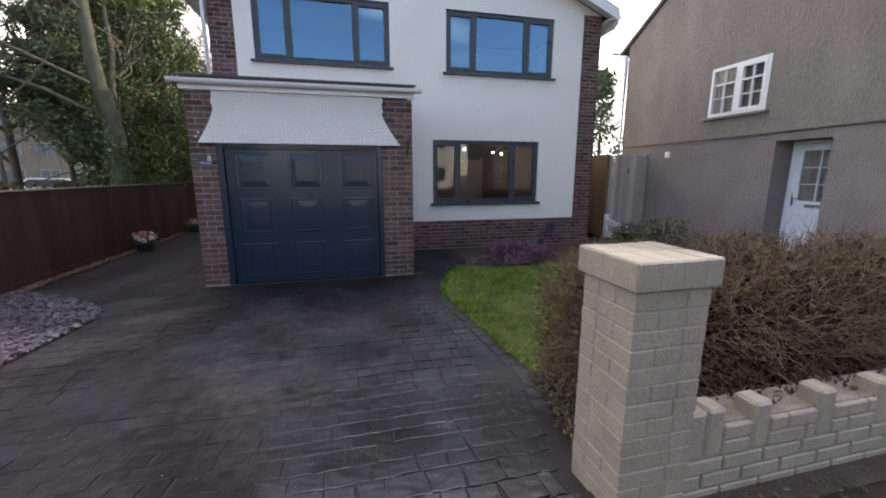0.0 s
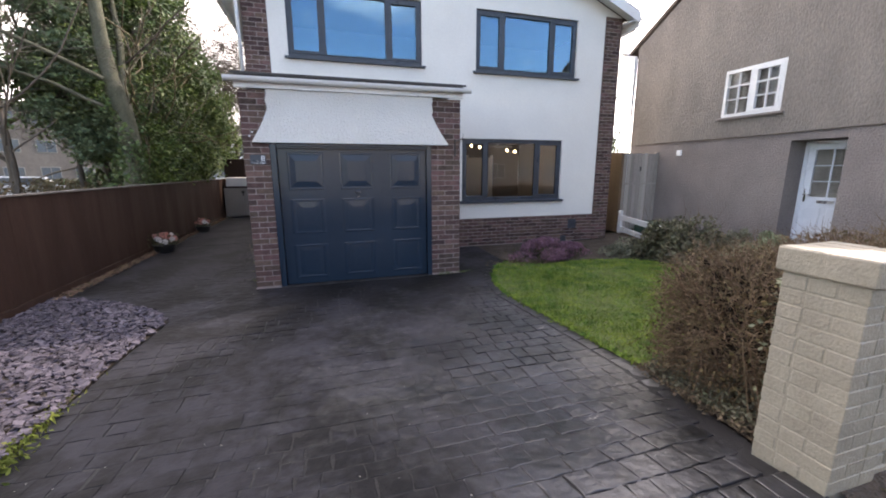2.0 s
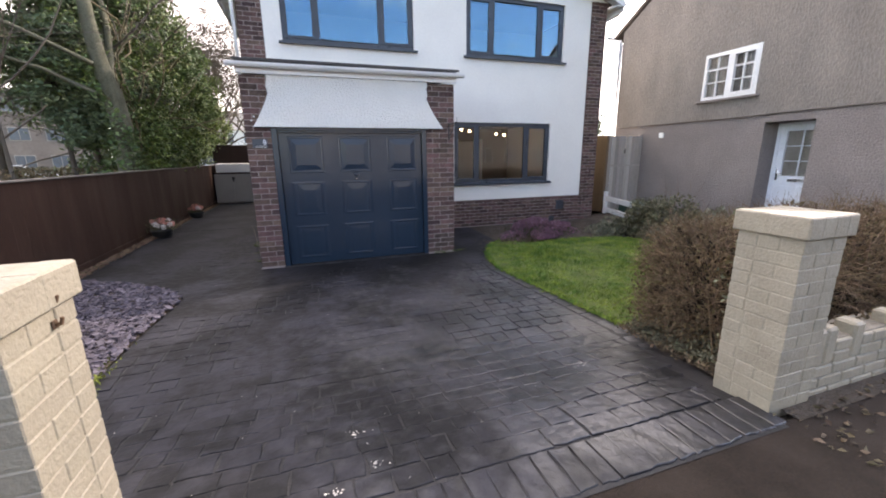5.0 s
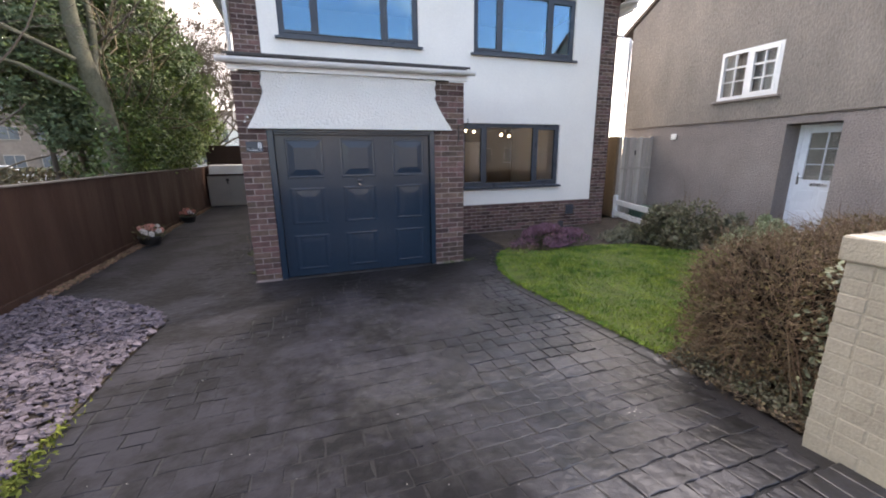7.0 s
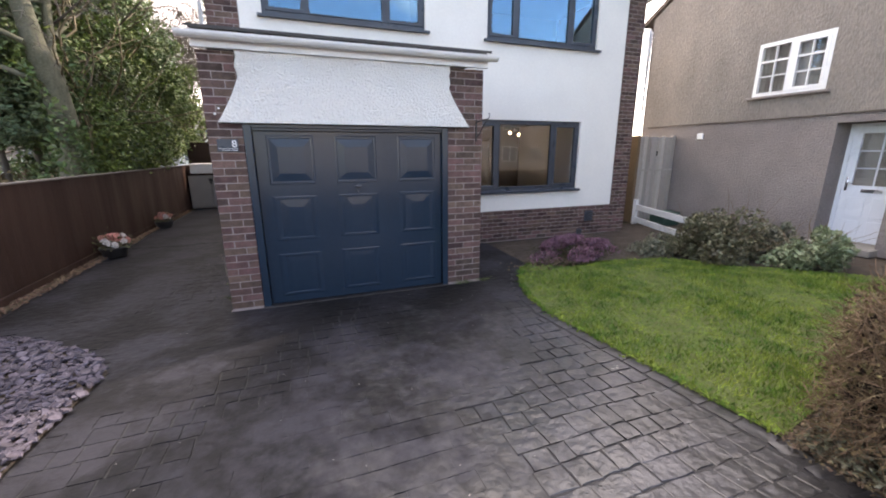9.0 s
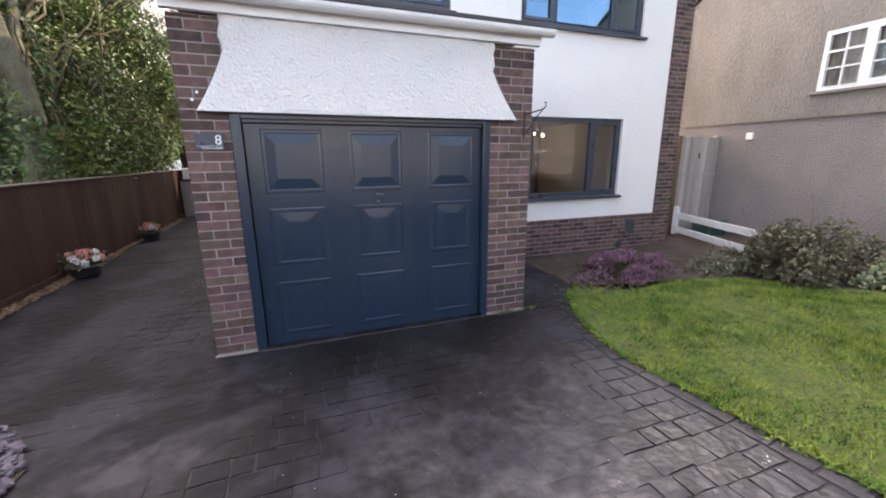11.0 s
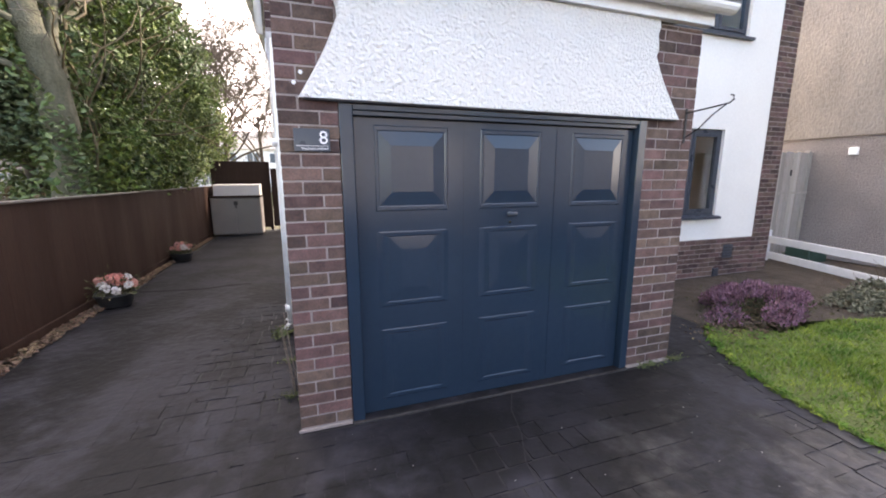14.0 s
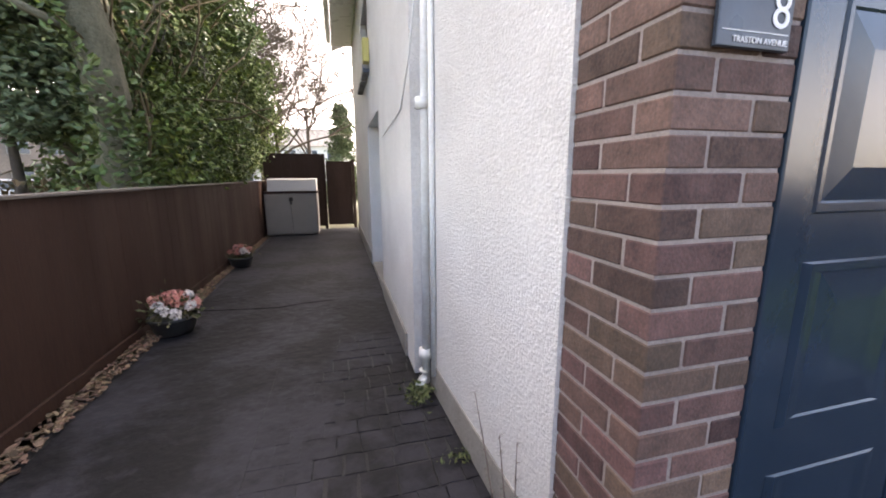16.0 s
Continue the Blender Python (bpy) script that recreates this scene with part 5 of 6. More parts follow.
bare_tree((-9.4, 10.6, 0), 7.5, 1.0, 91, 4, 0.05)
bare_tree((-11.5, 14.5, 0), 8.5, 1.0, 92)
bare_tree((-7.9, 8.2, 0), 5.5, 1.0, 93, 4, 0.055)
bare_tree((-8.4, 12.4, 0), 8.5, 1.0, 97)
bare_tree((-6.6, 9.4, 0), 7.5, 0.8, 98, 4, 0.04)
bare_tree((-6.6, 17.6, 0), 7.5, 0.9, 94)
bare_tree((-5.2, 20.0, 0), 8.0, 1.0, 95, 5)
bare_tree((-13.5, 10.0, 0), 8.0, 1.0, 96)
bare_tree((-4.6, 18.8, 0), 8.5, 0.9, 99, 5, 0.08)
bare_tree((-3.9, 22.5, 0), 10.5, 0.9, 106, 5, 0.09)
bare_tree((-6.0, 24.0, 0), 9.0, 1.0, 100, 5)


def conifer(at, height, rad, label, seed):
    t = thing("tree", at, label, "tree")
    r = np.random.default_rng(seed)
    pts = []
    for k in range(170):
        z = r.uniform(0.08, 1.0) ** 0.9
        rr = rad * (1.02 - z) * r.uniform(0.5, 1.0)
        a = r.uniform(0, 6.283)
        c = np.array(at) + [math.cos(a) * rr, math.sin(a) * rr, z * height]
        w = r.normal(size=(40, 3)) * np.array([0.35, 0.35, 0.22]) * rad * 0.35
        pts.append(c + w)
    leaves("crown", t, np.concatenate(pts), 0.6, 0.09, M_CONIFER, seed=seed)
    part("trunk", Geo().tube([at, (at[0], at[1], at[2] + height * 0.95)], [0.12, 0.02], 8), M_BRANCH, t)


conifer((-2.55, 22.0, 0), 4.2, 1.1, "small conifer behind the back garden", 101)
conifer((11.9, 17.0, 0), 6.4, 1.9, "conifer beyond the side gate", 102)

# scrub above the near fence
sc = thing("hedge", (-7.6, 6.4, 0), "rough brown scrub and bramble behind the fence", "hedge")
s = np.stack([nr.uniform(-10.5, -5.2, 2200), nr.uniform(4.0, 12.0, 2200), nr.uniform(0.2, 1.45, 2200)], 1)
tagged(twigs("twig_growth", sc, s, nr.normal(size=(2200, 3)) + [0, 0, 0.6], 0.45, 0.004, M_BRANCH, seed=103), kind="stuff")
s = np.stack([nr.uniform(-10.5, -5.0, 7000), nr.uniform(4.0, 13.5, 7000), nr.uniform(0.0, 1.0, 7000) ** 0.7 * 1.45], 1)
leaves("dull_leaves", sc, s, 0.8, 0.055, M_HEDGELEAF, seed=104, kind="stuff")

# ---- distance ----
M_FIELD = mat("rough_far_grass", (0.085, 0.095, 0.04), (0.10, 0.08, 0.05), 0.95, 0.3, 4, bump=0)
sheet("far_ground", [(-200, 3.0), (-4.7, 3.0), (-4.7, 17.3), (-2.3, 17.3), (60, 17.3), (60, 200), (-200, 200)], -0.045, M_FIELD, "rough grass beyond the fence", "ground")
M_FARWIN = mat("far_window_glass", (0.10, 0.12, 0.14), (0.06, 0.07, 0.08), 0.15, bump=0)
M_FARHEDGE = mat("far_hedge", (0.06, 0.07, 0.03), (0.10, 0.08, 0.05), 0.95, 2, 12, bump=0, island=0.4)


def block(at, turn, length, deep, storeys, label, wall=M_FLATS, pitched=False):
    """A far building with storeys, windows and a roofline."""
    t = thing("apartment_building", at, label, "building")
    t.rotation_euler = (0, 0, radians(turn))
    H = storeys * 2.7

    def add(name, g, m, parent=t):
        o = new(name, g.mesh(name, m))
        o.parent = parent
        return o
    add("wall", Geo().box(-length / 2, length / 2, 0, deep, 0, H), wall)
    if pitched:
        add("roof", Geo().prism([(-0.4, H - 0.1), (deep + 0.4, H - 0.1), (deep / 2, H + deep * 0.32)], "x", -length / 2 - 0.3, length / 2 + 0.3), M_CONCRETE)
    else:
        add("roof", Geo().box(-length / 2 - 0.3, length / 2 + 0.3, -0.3, deep + 0.3, H, H + 0.35), M_CONCRETE)
    n = int(length / 2.6)
    wm = Geo().box(-0.75, 0.75, -0.04, 0.02, -0.65, 0.65).mesh("window", M_PVC if pitched else M_CONCRETE)
    pm = Geo().box(-0.33, 0.33, -0.06, -0.041, -0.58, 0.58).mesh("pane", M_FARWIN)
    for s in range(storeys):
        for k in range(n):
            o = new("window", wm)
            o.parent = t
            o.location = (-length / 2 + (k + 0.5) * length / n, 0, 2.7 * s + 1.5)
            for dx in (-0.36, 0.36):
                p = new("pane", pm)
                p.parent = o
                p.location = (dx, 0, 0)
    return t


block((-34, 48, 0), 28, 26, 9, 3, "long grey block of flats beyond the trees")
block((-62, 40, 0), 50, 24, 9, 3, "grey block of flats in the distance")
block((-10, 60, 0), 0, 16, 8, 2, "pale house beyond the back gardens", M_WHITE, True)
block((3.0, -15.5, 0.1), 180, 11, 8, 2, "white rendered house across the street", M_WHITE, True)
block((-13.0, -16.5, 0.1), 180, 11, 8, 2, "brown rendered house across the street", M_DASH, True)
block((18.0, -16.5, 0.1), 180, 11, 8, 2, "brown house across the street", M_DASH, True)
fh = thing("hedge", (-22, 30, 0), "clipped hedge in front of the flats", "hedge")
s = np.stack([nr.uniform(-1, 1, 6000), nr.uniform(-0.5, 0.5, 6000), nr.uniform(0, 1.3, 6000)], 1)
s = np.stack([-22 + s[:, 0] * 14 - s[:, 1] * 0.5, 30 - s[:, 0] * 8 + s[:, 1], s[:, 2]], 1)
leaves("foliage", fh, s, 0.8, 0.14, M_FARHEDGE, seed=105, kind="stuff")
M_CARPAINT = mat("white_car_paint", (0.72, 0.73, 0.75), (0.66, 0.67, 0.69), 0.25, 1, 10, bump=0, coat=0.5)
M_CARPAINT2 = mat("silver_blue_car_paint", (0.28, 0.34, 0.42), (0.24, 0.30, 0.38), 0.25, 1, 10, bump=0, coat=0.5)
M_RUBBER = mat("tyre_rubber", (0.02, 0.02, 0.02), (0.03, 0.03, 0.03), 0.8, bump=0)


def car(at, turn, paint, label):
    t = thing("car", at, label, "car", "cars parked by the flats")
    t.rotation_euler = (0, 0, radians(turn))

    def add(name, g, m, parent=t):
        o = new(name, g.mesh(name, m))
        o.parent = parent
        return o
    body = [(-2.0, 0.28), (2.0, 0.28), (2.05, 0.6), (1.9, 0.78), (1.0, 0.92), (-1.75, 0.95), (-2.02, 0.8)]
    b = add("body", Geo().prism(body, "y", -0.85, 0.85), paint)
    cab = [(1.0, 0.92), (0.35, 1.40), (-1.2, 1.43), (-1.8, 0.95)]
    add("cabin", Geo().prism(cab, "y", -0.72, 0.72), paint)
    add("side_window", Geo().prism([(0.8, 0.95), (0.3, 1.33), (-1.15, 1.36), (-1.6, 0.97)], "y", -0.74, -0.721), M_FARWIN)
    add("side_window", Geo().prism([(0.8, 0.95), (0.3, 1.33), (-1.15, 1.36), (-1.6, 0.97)], "y", 0.721, 0.74), M_FARWIN)
    for x in (-1.3, 1.3):
        for y in (-0.86, 0.68):
            add("wheel", Geo().tube([(x, y, 0.31), (x, y + 0.18, 0.31)], 0.31, 14), M_RUBBER)


car((-16.5, 27.5, 0), 25, M_CARPAINT, "white car parked in front of the flats")
car((-22.5, 26.5, 0), 25, M_CARPAINT2, "silver-blue car parked in front of the flats")
car((-1.5, -8.2, 0.17), 0, M_CARPAINT, "white car parked across the street")


# ---- things along the side passage ----
M_POT = mat("black_plastic_pot", (0.022, 0.022, 0.024), (0.035, 0.034, 0.033), 0.5, 5, 40, bump=0.1)
M_PETALW = mat("white_petal", (0.75, 0.73, 0.70), (0.68, 0.62, 0.60), 0.7, 8, 40, bump=0, island=0.12)
M_PETALP = mat("salmon_petal", (0.52, 0.13, 0.10), (0.62, 0.36, 0.31), 0.7, 8, 40, bump=0, island=0.3)
M_POTLEAF = mat("pot_plant_leaf", (0.10, 0.075, 0.035), (0.065, 0.09, 0.03), 0.6, 6, 40, bump=0, island=0.3)


def planter(at, r, label, seed):
    t = thing("plant_pot", at, label, "plant pot", "flower pots along the fence")
    x, y, z = at
    ring = 20
    prof = [(0.0, 0.0), (0.72, 0.0), (0.85, 0.25), (0.97, 0.8), (1.04, 0.86), (1.04, 1.0), (0.96, 1.0), (0.92, 0.85), (0.0, 0.82)]
    g = Geo()
    v = [(x + r * q * math.cos(6.2832 * k / ring), y + r * q * math.sin(6.2832 * k / ring), z + h * r * 0.85) for q, h in prof for k in range(ring)]
    f = [(i * ring + k, i * ring + (k + 1) % ring, (i + 1) * ring + (k + 1) % ring, (i + 1) * ring + k) for i in range(len(prof) - 1) for k in range(ring)]
    part("bowl", g.add(v, f), M_POT, t, "", True)
    rn = np.random.default_rng(seed)
    n = 240
    q = rn.normal(size=(n, 3)) * np.array([r * 0.55, r * 0.55, r * 0.35]) + [x, y, z + r * 1.15]
    q[:, 2] = np.maximum(q[:, 2], z + r * 0.8)
    leaves("foliage", t, q, 0.8, r * 0.17, M_POTLEAF, seed=seed)
    for k in range(26):
        a = rn.uniform(0, 6.283)
        d = r * rn.uniform(0.1, 1.0)
        c = np.array([x + math.cos(a) * d, y + math.sin(a) * d, z + r * rn.uniform(1.45, 1.9) - 0.35 * d])
        w = rn.normal(size=(46, 3))
        w /= np.linalg.norm(w, axis=1)[:, None]
        white = c[1] < y - 0.45 * r or k % 5 == 0
        leaves("flower", t, c + w * r * 0.24 * rn.uniform(0.6, 1, (46, 1)), 0.8, r * 0.19, M_PETALW if white else M_PETALP, "white blossom" if white else "salmon pink blossom", seed=seed + k, length=1.1)
    return t


planter((-4.375, 9.47, 0.0), 0.205, "black bowl of white and salmon flowers beside the fence", 201)
planter((-4.42, 12.37, 0.0), 0.185, "black pot of pale pink flowers beside the fence", 231)

box = thing("storage_box", (-3.95, 16.15, 0), "grey-beige plastic garden storage box with double doors", "storage box")
part("body", Geo().box(-4.59, -3.32, 15.86, 16.55, 0.0, 1.06, 0.02), M_BOX, box)
for xa, xb in ((-4.56, -3.96), (-3.95, -3.35)):
    part("door", Geo().box(xa, xb, 15.825, 15.858, 0.05, 1.02, 0.008), M_BOX, box)
part("latch", Geo().box(-4.0, -3.90, 15.80, 15.824, 0.86, 0.96, 0.008).tube([(-3.95, 15.81, 0.86), (-3.95, 15.805, 0.78)], 0.022, 8), M_IRON, box, "black latch and padlock")
# the shaded gap below the lid, drawn as a solid dark strip
part("lid_gap", Geo().box(-4.605, -3.30, 15.83, 16.56, 1.062, 1.115, 0.01), M_DARKBOARD, box, "dark strip standing in for the shaded gap under the lid")
part("lid", Geo().prism([(15.90, 1.118), (15.97, 1.40), (16.0, 1.42), (16.5, 1.43), (16.5, 1.118)], "x", -4.50, -3.33), M_BOXLID, box, "pale lid")
gate = thing("gate", (-3.4, 16.95, 0), "dark brown boarded gate at the passage end", "gate")
for k in range(13):
    x = -4.72 + k * 0.118
    lay("board", piece("board", 0.1185, 0.022, 2.02, M_DARKBOARD, 0.002), x + 0.06, 16.93, 1.09, gate)
part("post", Geo().box(-3.19, -3.11, 16.9, 17.0, 0, 2.1, 0.006), M_DARKBOARD, gate)
leaf = part("gate_leaf", Geo().box(-3.09, -2.40, 16.99, 17.03, 0.3, 0.4).box(-3.09, -2.40, 16.99, 17.03, 1.5, 1.6), M_DARKBOARD, gate)
for k in range(6):
    lay("board", piece("board", 0.1175, 0.022, 1.80, M_DARKBOARD, 0.002), -3.09 + 0.058 + k * 0.117, 16.975, 1.0, leaf)
part("post", Geo().box(-2.385, -2.30, 16.9, 17.0, 0, 1.95, 0.006), M_DARKBOARD, gate)

dp = part("downpipe", Geo().tube([(-2.225, 7.86, 0.06), (-2.21, 7.86, 2.2), (-2.20, 7.86, 2.84)], 0.028, 12), M_PIPE, garage, "white painted downpipe on the side wall", True)
part("pipe_shoe", Geo().tube([(-2.235, 7.86, 0.13), (-2.235, 7.86, 0.06), (-2.28, 7.80, 0.03)], [0.043, 0.043, 0.040], 12), M_PIPE, dp, "", True)
for z in (0.22, 1.9):
    part("collar", Geo().tube([(-2.229, 7.86, z), (-2.229, 7.86, z + 0.07)], 0.045, 12), M_PIPE, dp, "", True)
part("waste_pipe", Geo().tube([(-2.197, 7.74, 0.14), (-2.197, 7.74, 2.84)], 0.019, 8), M_PIPE, garage, "thin stained pipe beside the downpipe", True)
part("cable", Geo().tube([(-2.25, 7.76, 2.84), (-2.31, 7.84, 2.2), (-2.28, 8.4, 1.98), (-2.285, 9.6, 1.9)], 0.006, 5), M_PIPE, garage, "", True)
part("alarm_box", Geo().box(-2.36, -2.273, 11.0, 11.16, 3.0, 3.3, 0.01), mat("yellow_plastic", (0.62, 0.55, 0.16), (0.55, 0.50, 0.2), 0.5, bump=0), house, "yellowish alarm bell box")
part("vent_grille", Geo().box(-2.285, -2.272, 9.35, 9.5, 3.3, 3.42, 0.003), M_BOXLID, house)
M_WEED = mat("moss_green_weed", (0.075, 0.10, 0.03), (0.11, 0.12, 0.05), 0.8, 8, 40, bump=0, island=0.4)
wd = thing("weed", (-2.28, 7.72, 0), "small green weeds at the downpipe foot", "weed")
q = rng.normal(size=(220, 3)) * [0.05, 0.07, 0.02] + [-2.30, 7.74, 0.03]
q[:, 2] = np.abs(q[:, 2]) + 0.004
leaves("foliage", wd, q, 0.8, 0.022, M_WEED, seed=301)
M_STEM = mat("dry_stem", (0.22, 0.18, 0.15), (0.15, 0.12, 0.10), 0.9, 8, 40, bump=0)
for k, (yy, lean, hh) in enumerate(((6.78, 0.10, 0.52), (6.62, -0.02, 0.50), (6.55, -0.10, 0.58))):
    st = thing("dry_plant", (-2.15, yy, 0), "dry bare plant stem against the white wall", "plant", "dry stems by the garage wall")
    pts = [(-2.15 - 0.01 * i, yy + lean * (i / 6) ** 1.3, hh * i / 6) for i in range(7)]
    part("stem", Geo().tube(pts, [0.004, 0.004, 0.0035, 0.003, 0.003, 0.002, 0.002], 5), M_STEM, st, "", True)
    s = np.array(pts[1:] * 4)
    tagged(twigs("side_shoot_growth", st, s, rng.normal(size=s.shape), 0.03, 0.0018, M_STEM, seed=310 + k), kind="stuff")

# ---- garage front details ----
sign = thing("house_sign", (-1.89, GF - 0.006, 1.80), "dark slate house sign with number 8 on the brick pier", "house sign")
part("plate", Geo().box(-2.02, -1.825, GF - 0.016, GF - 0.004, 1.742, 1.868, 0.002), M_ANTHRA, sign)
M_LETTER = mat("white_lettering", (0.78, 0.78, 0.78), (0.74, 0.74, 0.74), 0.5, bump=0)


def text(parent, body, size, x, y, z, name):
    c = bpy.data.curves.new(name, "FONT")
    c.body, c.size, c.extrude, c.align_x = body, size, 0.0008, "RIGHT"
    tmp = new(name, c)
    me = bpy.data.meshes.new_from_object(tmp.evaluated_get(bpy.context.evaluated_depsgraph_get()))
    bpy.data.objects.remove(tmp)
    me.materials.append(M_LETTER)
    o = new(name, me)
    o.parent = parent
    p = where(parent)
    o.location = (x - p.x, y - p.y, z - p.z)
    o.rotation_euler = (radians(90), 0, 0)
    return o


text(sign, "8", 0.102, -1.834, GF - 0.0175, 1.785, "number")
part("rule", Geo().box(-2.01, -1.834, GF - 0.0175, GF - 0.0165, 1.772, 1.774), M_LETTER, sign)
text(sign, "TRASTON AVENUE", 0.0172, -1.834, GF - 0.0175, 1.751, "street_name")

br = thing("basket_bracket", (0.88, GF, 2.0), "black iron hanging basket bracket on the brick pier", "bracket")
part("back_plate", Geo().box(0.872, 0.892, GF - 0.012, GF - 0.003, 1.86, 2.12, 0.002), M_IRON, br)
part("arm", Geo().tube([(0.882, GF - 0.008, 2.09), (0.885, GF - 0.20, 2.10), (0.888, GF - 0.33, 2.11), (0.888, GF - 0.36, 2.13), (0.888, GF - 0.355, 2.16), (0.888, GF - 0.335, 2.165)], 0.006, 6), M_IRON, br, "", True)
part("brace", Geo().tube([(0.882, GF - 0.008, 1.90), (0.884, GF - 0.12, 1.96), (0.886, GF - 0.22, 2.05), (0.888, GF - 0.31, 2.105)], 0.005, 6), M_IRON, br, "", True)

for x, z in ((-1.962, 2.165), (-2.0, 2.11)):
    part("wall_plug", Geo().tube([(x, GF + 0.002, z), (x, GF - 0.006, z)], 0.011, 10), M_PVC, garage, "small white plug in the brickwork")

# air bricks in the plinth
for x, z, a in ((4.50, 0.40, 0.11), (4.28, 0.06, 0.07)):
    v = part("air_vent", Geo().box(x - a, x + a, HF - 0.012, HF - 0.004, z - a, z + a, 0.003), M_ANTHRA, house, "dark square air vent")
    for k in range(4):
        part("slat", Geo().box(x - a * 0.85, x + a * 0.85, HF - 0.017, HF - 0.0125, z - a * 0.75 + k * a * 0.42, z - a * 0.75 + k * a * 0.42 + 0.012), M_IRON, v)

# ---- right-hand boundary ----
rail = thing("picket_rail_fence", (6.0, 7.5, 0), "low white plastic two-rail fence by the side gate", "fence")
A, B = Vector((6.40, 8.62, 0)), Vector((5.45, 5.95, 0))
along = (B - A).normalized()
for t in (0.0, 2.8):
    p = A + along * t
    o = part("post", Geo().box(p.x - 0.045, p.x + 0.045, p.y - 0.045, p.y + 0.045, 0, 0.60, 0.006), M_PVC, rail)
for z in (0.42, 0.12):
    o = new("rail", piece("rail", 2.8, 0.035, 0.13, M_PVC, 0.005))
    o.parent = rail
    m = A + along * 1.4
    o.location = (m.x - 6.0, m.y - 7.5, z)
    o.rotation_euler = (0, 0, math.atan2(along.y, along.x))
gf = thing("fence", (6.6, 8.78, 0), "grey weathered vertical board gate beside the house", "fence")
for k in range(10):
    x = 6.49 + k * 0.113
    lay("board", piece("board", 0.105, 0.02, 2.02, M_OAK, 0.004), x + 0.055, 8.78 - 0.009 * (k % 2), 1.07 + 0.012 * math.sin(k * 2.3), gf, ry=0.006 * math.sin(k * 1.7))
part("rail", Geo().box(6.48, 7.62, 8.792, 8.83, 1.25, 1.33), M_OAK, gf)
part("brace_rail", Geo().box(6.50, 7.60, 8.742, 8.758, 1.27, 1.31, 0.003), M_OAK, gf)
part("post", Geo().box(7.555, 7.632, 8.80, 8.88, 0, 2.12, 0.006), M_OAK, gf)
part("latch", Geo().box(7.02, 7.06, 8.752, 8.768, 1.62, 1.74, 0.003), M_IRON, gf, "dark iron latch")
tf = thing("fence", (6.0, 9.3, 0), "tan timber fence panel between the houses", "fence")
for k in range(9):
    lay("board", piece("board", 0.108, 0.02, 2.05, M_TAN, 0.003), 5.62 + k * 0.11, 9.55 - 0.004 * (k % 2), 1.07, tf)
part("rail", Geo().box(5.55, 6.56, 9.565, 9.60, 1.75, 1.83).box(5.55, 6.56, 9.565, 9.60, 0.4, 0.48), M_TAN, tf)
part("post", Geo().box(6.40, 6.485, 8.76, 9.545, 0, 2.10, 0.006), M_TAN, tf)
crate = solid("recycling_crate", Geo().box(6.75, 7.3, 8.1, 8.5, 0, 0.32, 0.02), mat("green_plastic", (0.02, 0.055, 0.04), (0.025, 0.06, 0.045), 0.5, bump=0), "dark green plastic crate behind the white rail", "crate")

# ---- inside the ground-floor room ----
M_BULB = lamp_mat("warm_bulb", (1.0, 0.75, 0.42), 14)
def ceiling_lamp(x, z):
    """A small two-armed ceiling lamp with glowing bulbs."""
    cl = thing("ceiling_lamp", (x, 10.8, 2.48), "ceiling lamp with two warm bulbs in the front room", "lamp", "lamps in the front room")
    part("stem", Geo().tube([(x, 10.8, 2.48), (x, 10.8, z + 0.09)], 0.012, 8).tube([(x - 0.13, 10.8, z + 0.09), (x + 0.13, 10.8, z + 0.05)], 0.01, 8), M_CHROME, cl)
    for dx, dz in ((-0.13, 0.035), (0.13, 0.0)):
        bm = bmesh.new()
        bmesh.ops.create_uvsphere(bm, u_segments=12, v_segments=8, radius=0.032)
        me = bpy.data.meshes.new("bulb")
        bm.to_mesh(me)
        bm.free()
        me.materials.append(M_BULB)
        o = new("bulb", me)
        o.parent = cl
        o.location = (dx, 0, z + dz - 2.48)


ceiling_lamp(3.09, 2.30)
ceiling_lamp(4.21, 2.19)
dr = thing("sideboard", (2.2, 11.8, 0.08), "pale chest of drawers against the back wall inside", "cabinet")
M_PALEWOOD = mat("pale_wood", (0.34, 0.26, 0.17), (0.28, 0.21, 0.14), 0.6, 3, 30, bump=0)
part("body", Geo().box(1.7, 2.7, 11.75, 12.19, 0.08, 0.95, 0.01), M_PALEWOOD, dr)
for k in range(4):
    part("drawer", Geo().box(1.74, 2.66, 11.73, 11.748, 0.14 + k * 0.2, 0.32 + k * 0.2, 0.005), M_PALEWOOD, dr)
dw = thing("door", (3.75, 12.19, 0.08), "white inner door standing at the back of the room", "door")
part("leaf", Geo().box(3.4, 4.15, 12.15, 12.198, 0.09, 2.06, 0.004), M_PVC, dw)
part("frame", Geo().box(3.32, 3.39, 12.13, 12.198, 0.08, 2.13).box(4.16, 4.23, 12.13, 12.198, 0.08, 2.13), M_PVC, dw)

# ---- bricks and stones ----
brick_pier(garage, M_BRICK, -2.095, -1.77, GF, GF + 0.345, 0.015, 2.69, "fl", rise=0.078)
brick_pier(garage, M_BRICK, 0.50, 0.97, GF, GF + 0.345, 0.015, 2.69, "fr", rise=0.078)
quoin = part("quoin", Geo().box(-2.266, -1.862, HF + 0.004, HF + 0.248, 3.0, 4.95), M_MORTAR, house, "brown brick corner")
brick_pier(quoin, M_BRICK, -2.27, -1.865, HF, HF + 0.247, 3.03, 4.95, "fl")
quoin = part("quoin", Geo().box(5.057, 5.486, HF + 0.004, HF + 0.248, 0.0, 4.95), M_MORTAR, house, "brown brick corner")
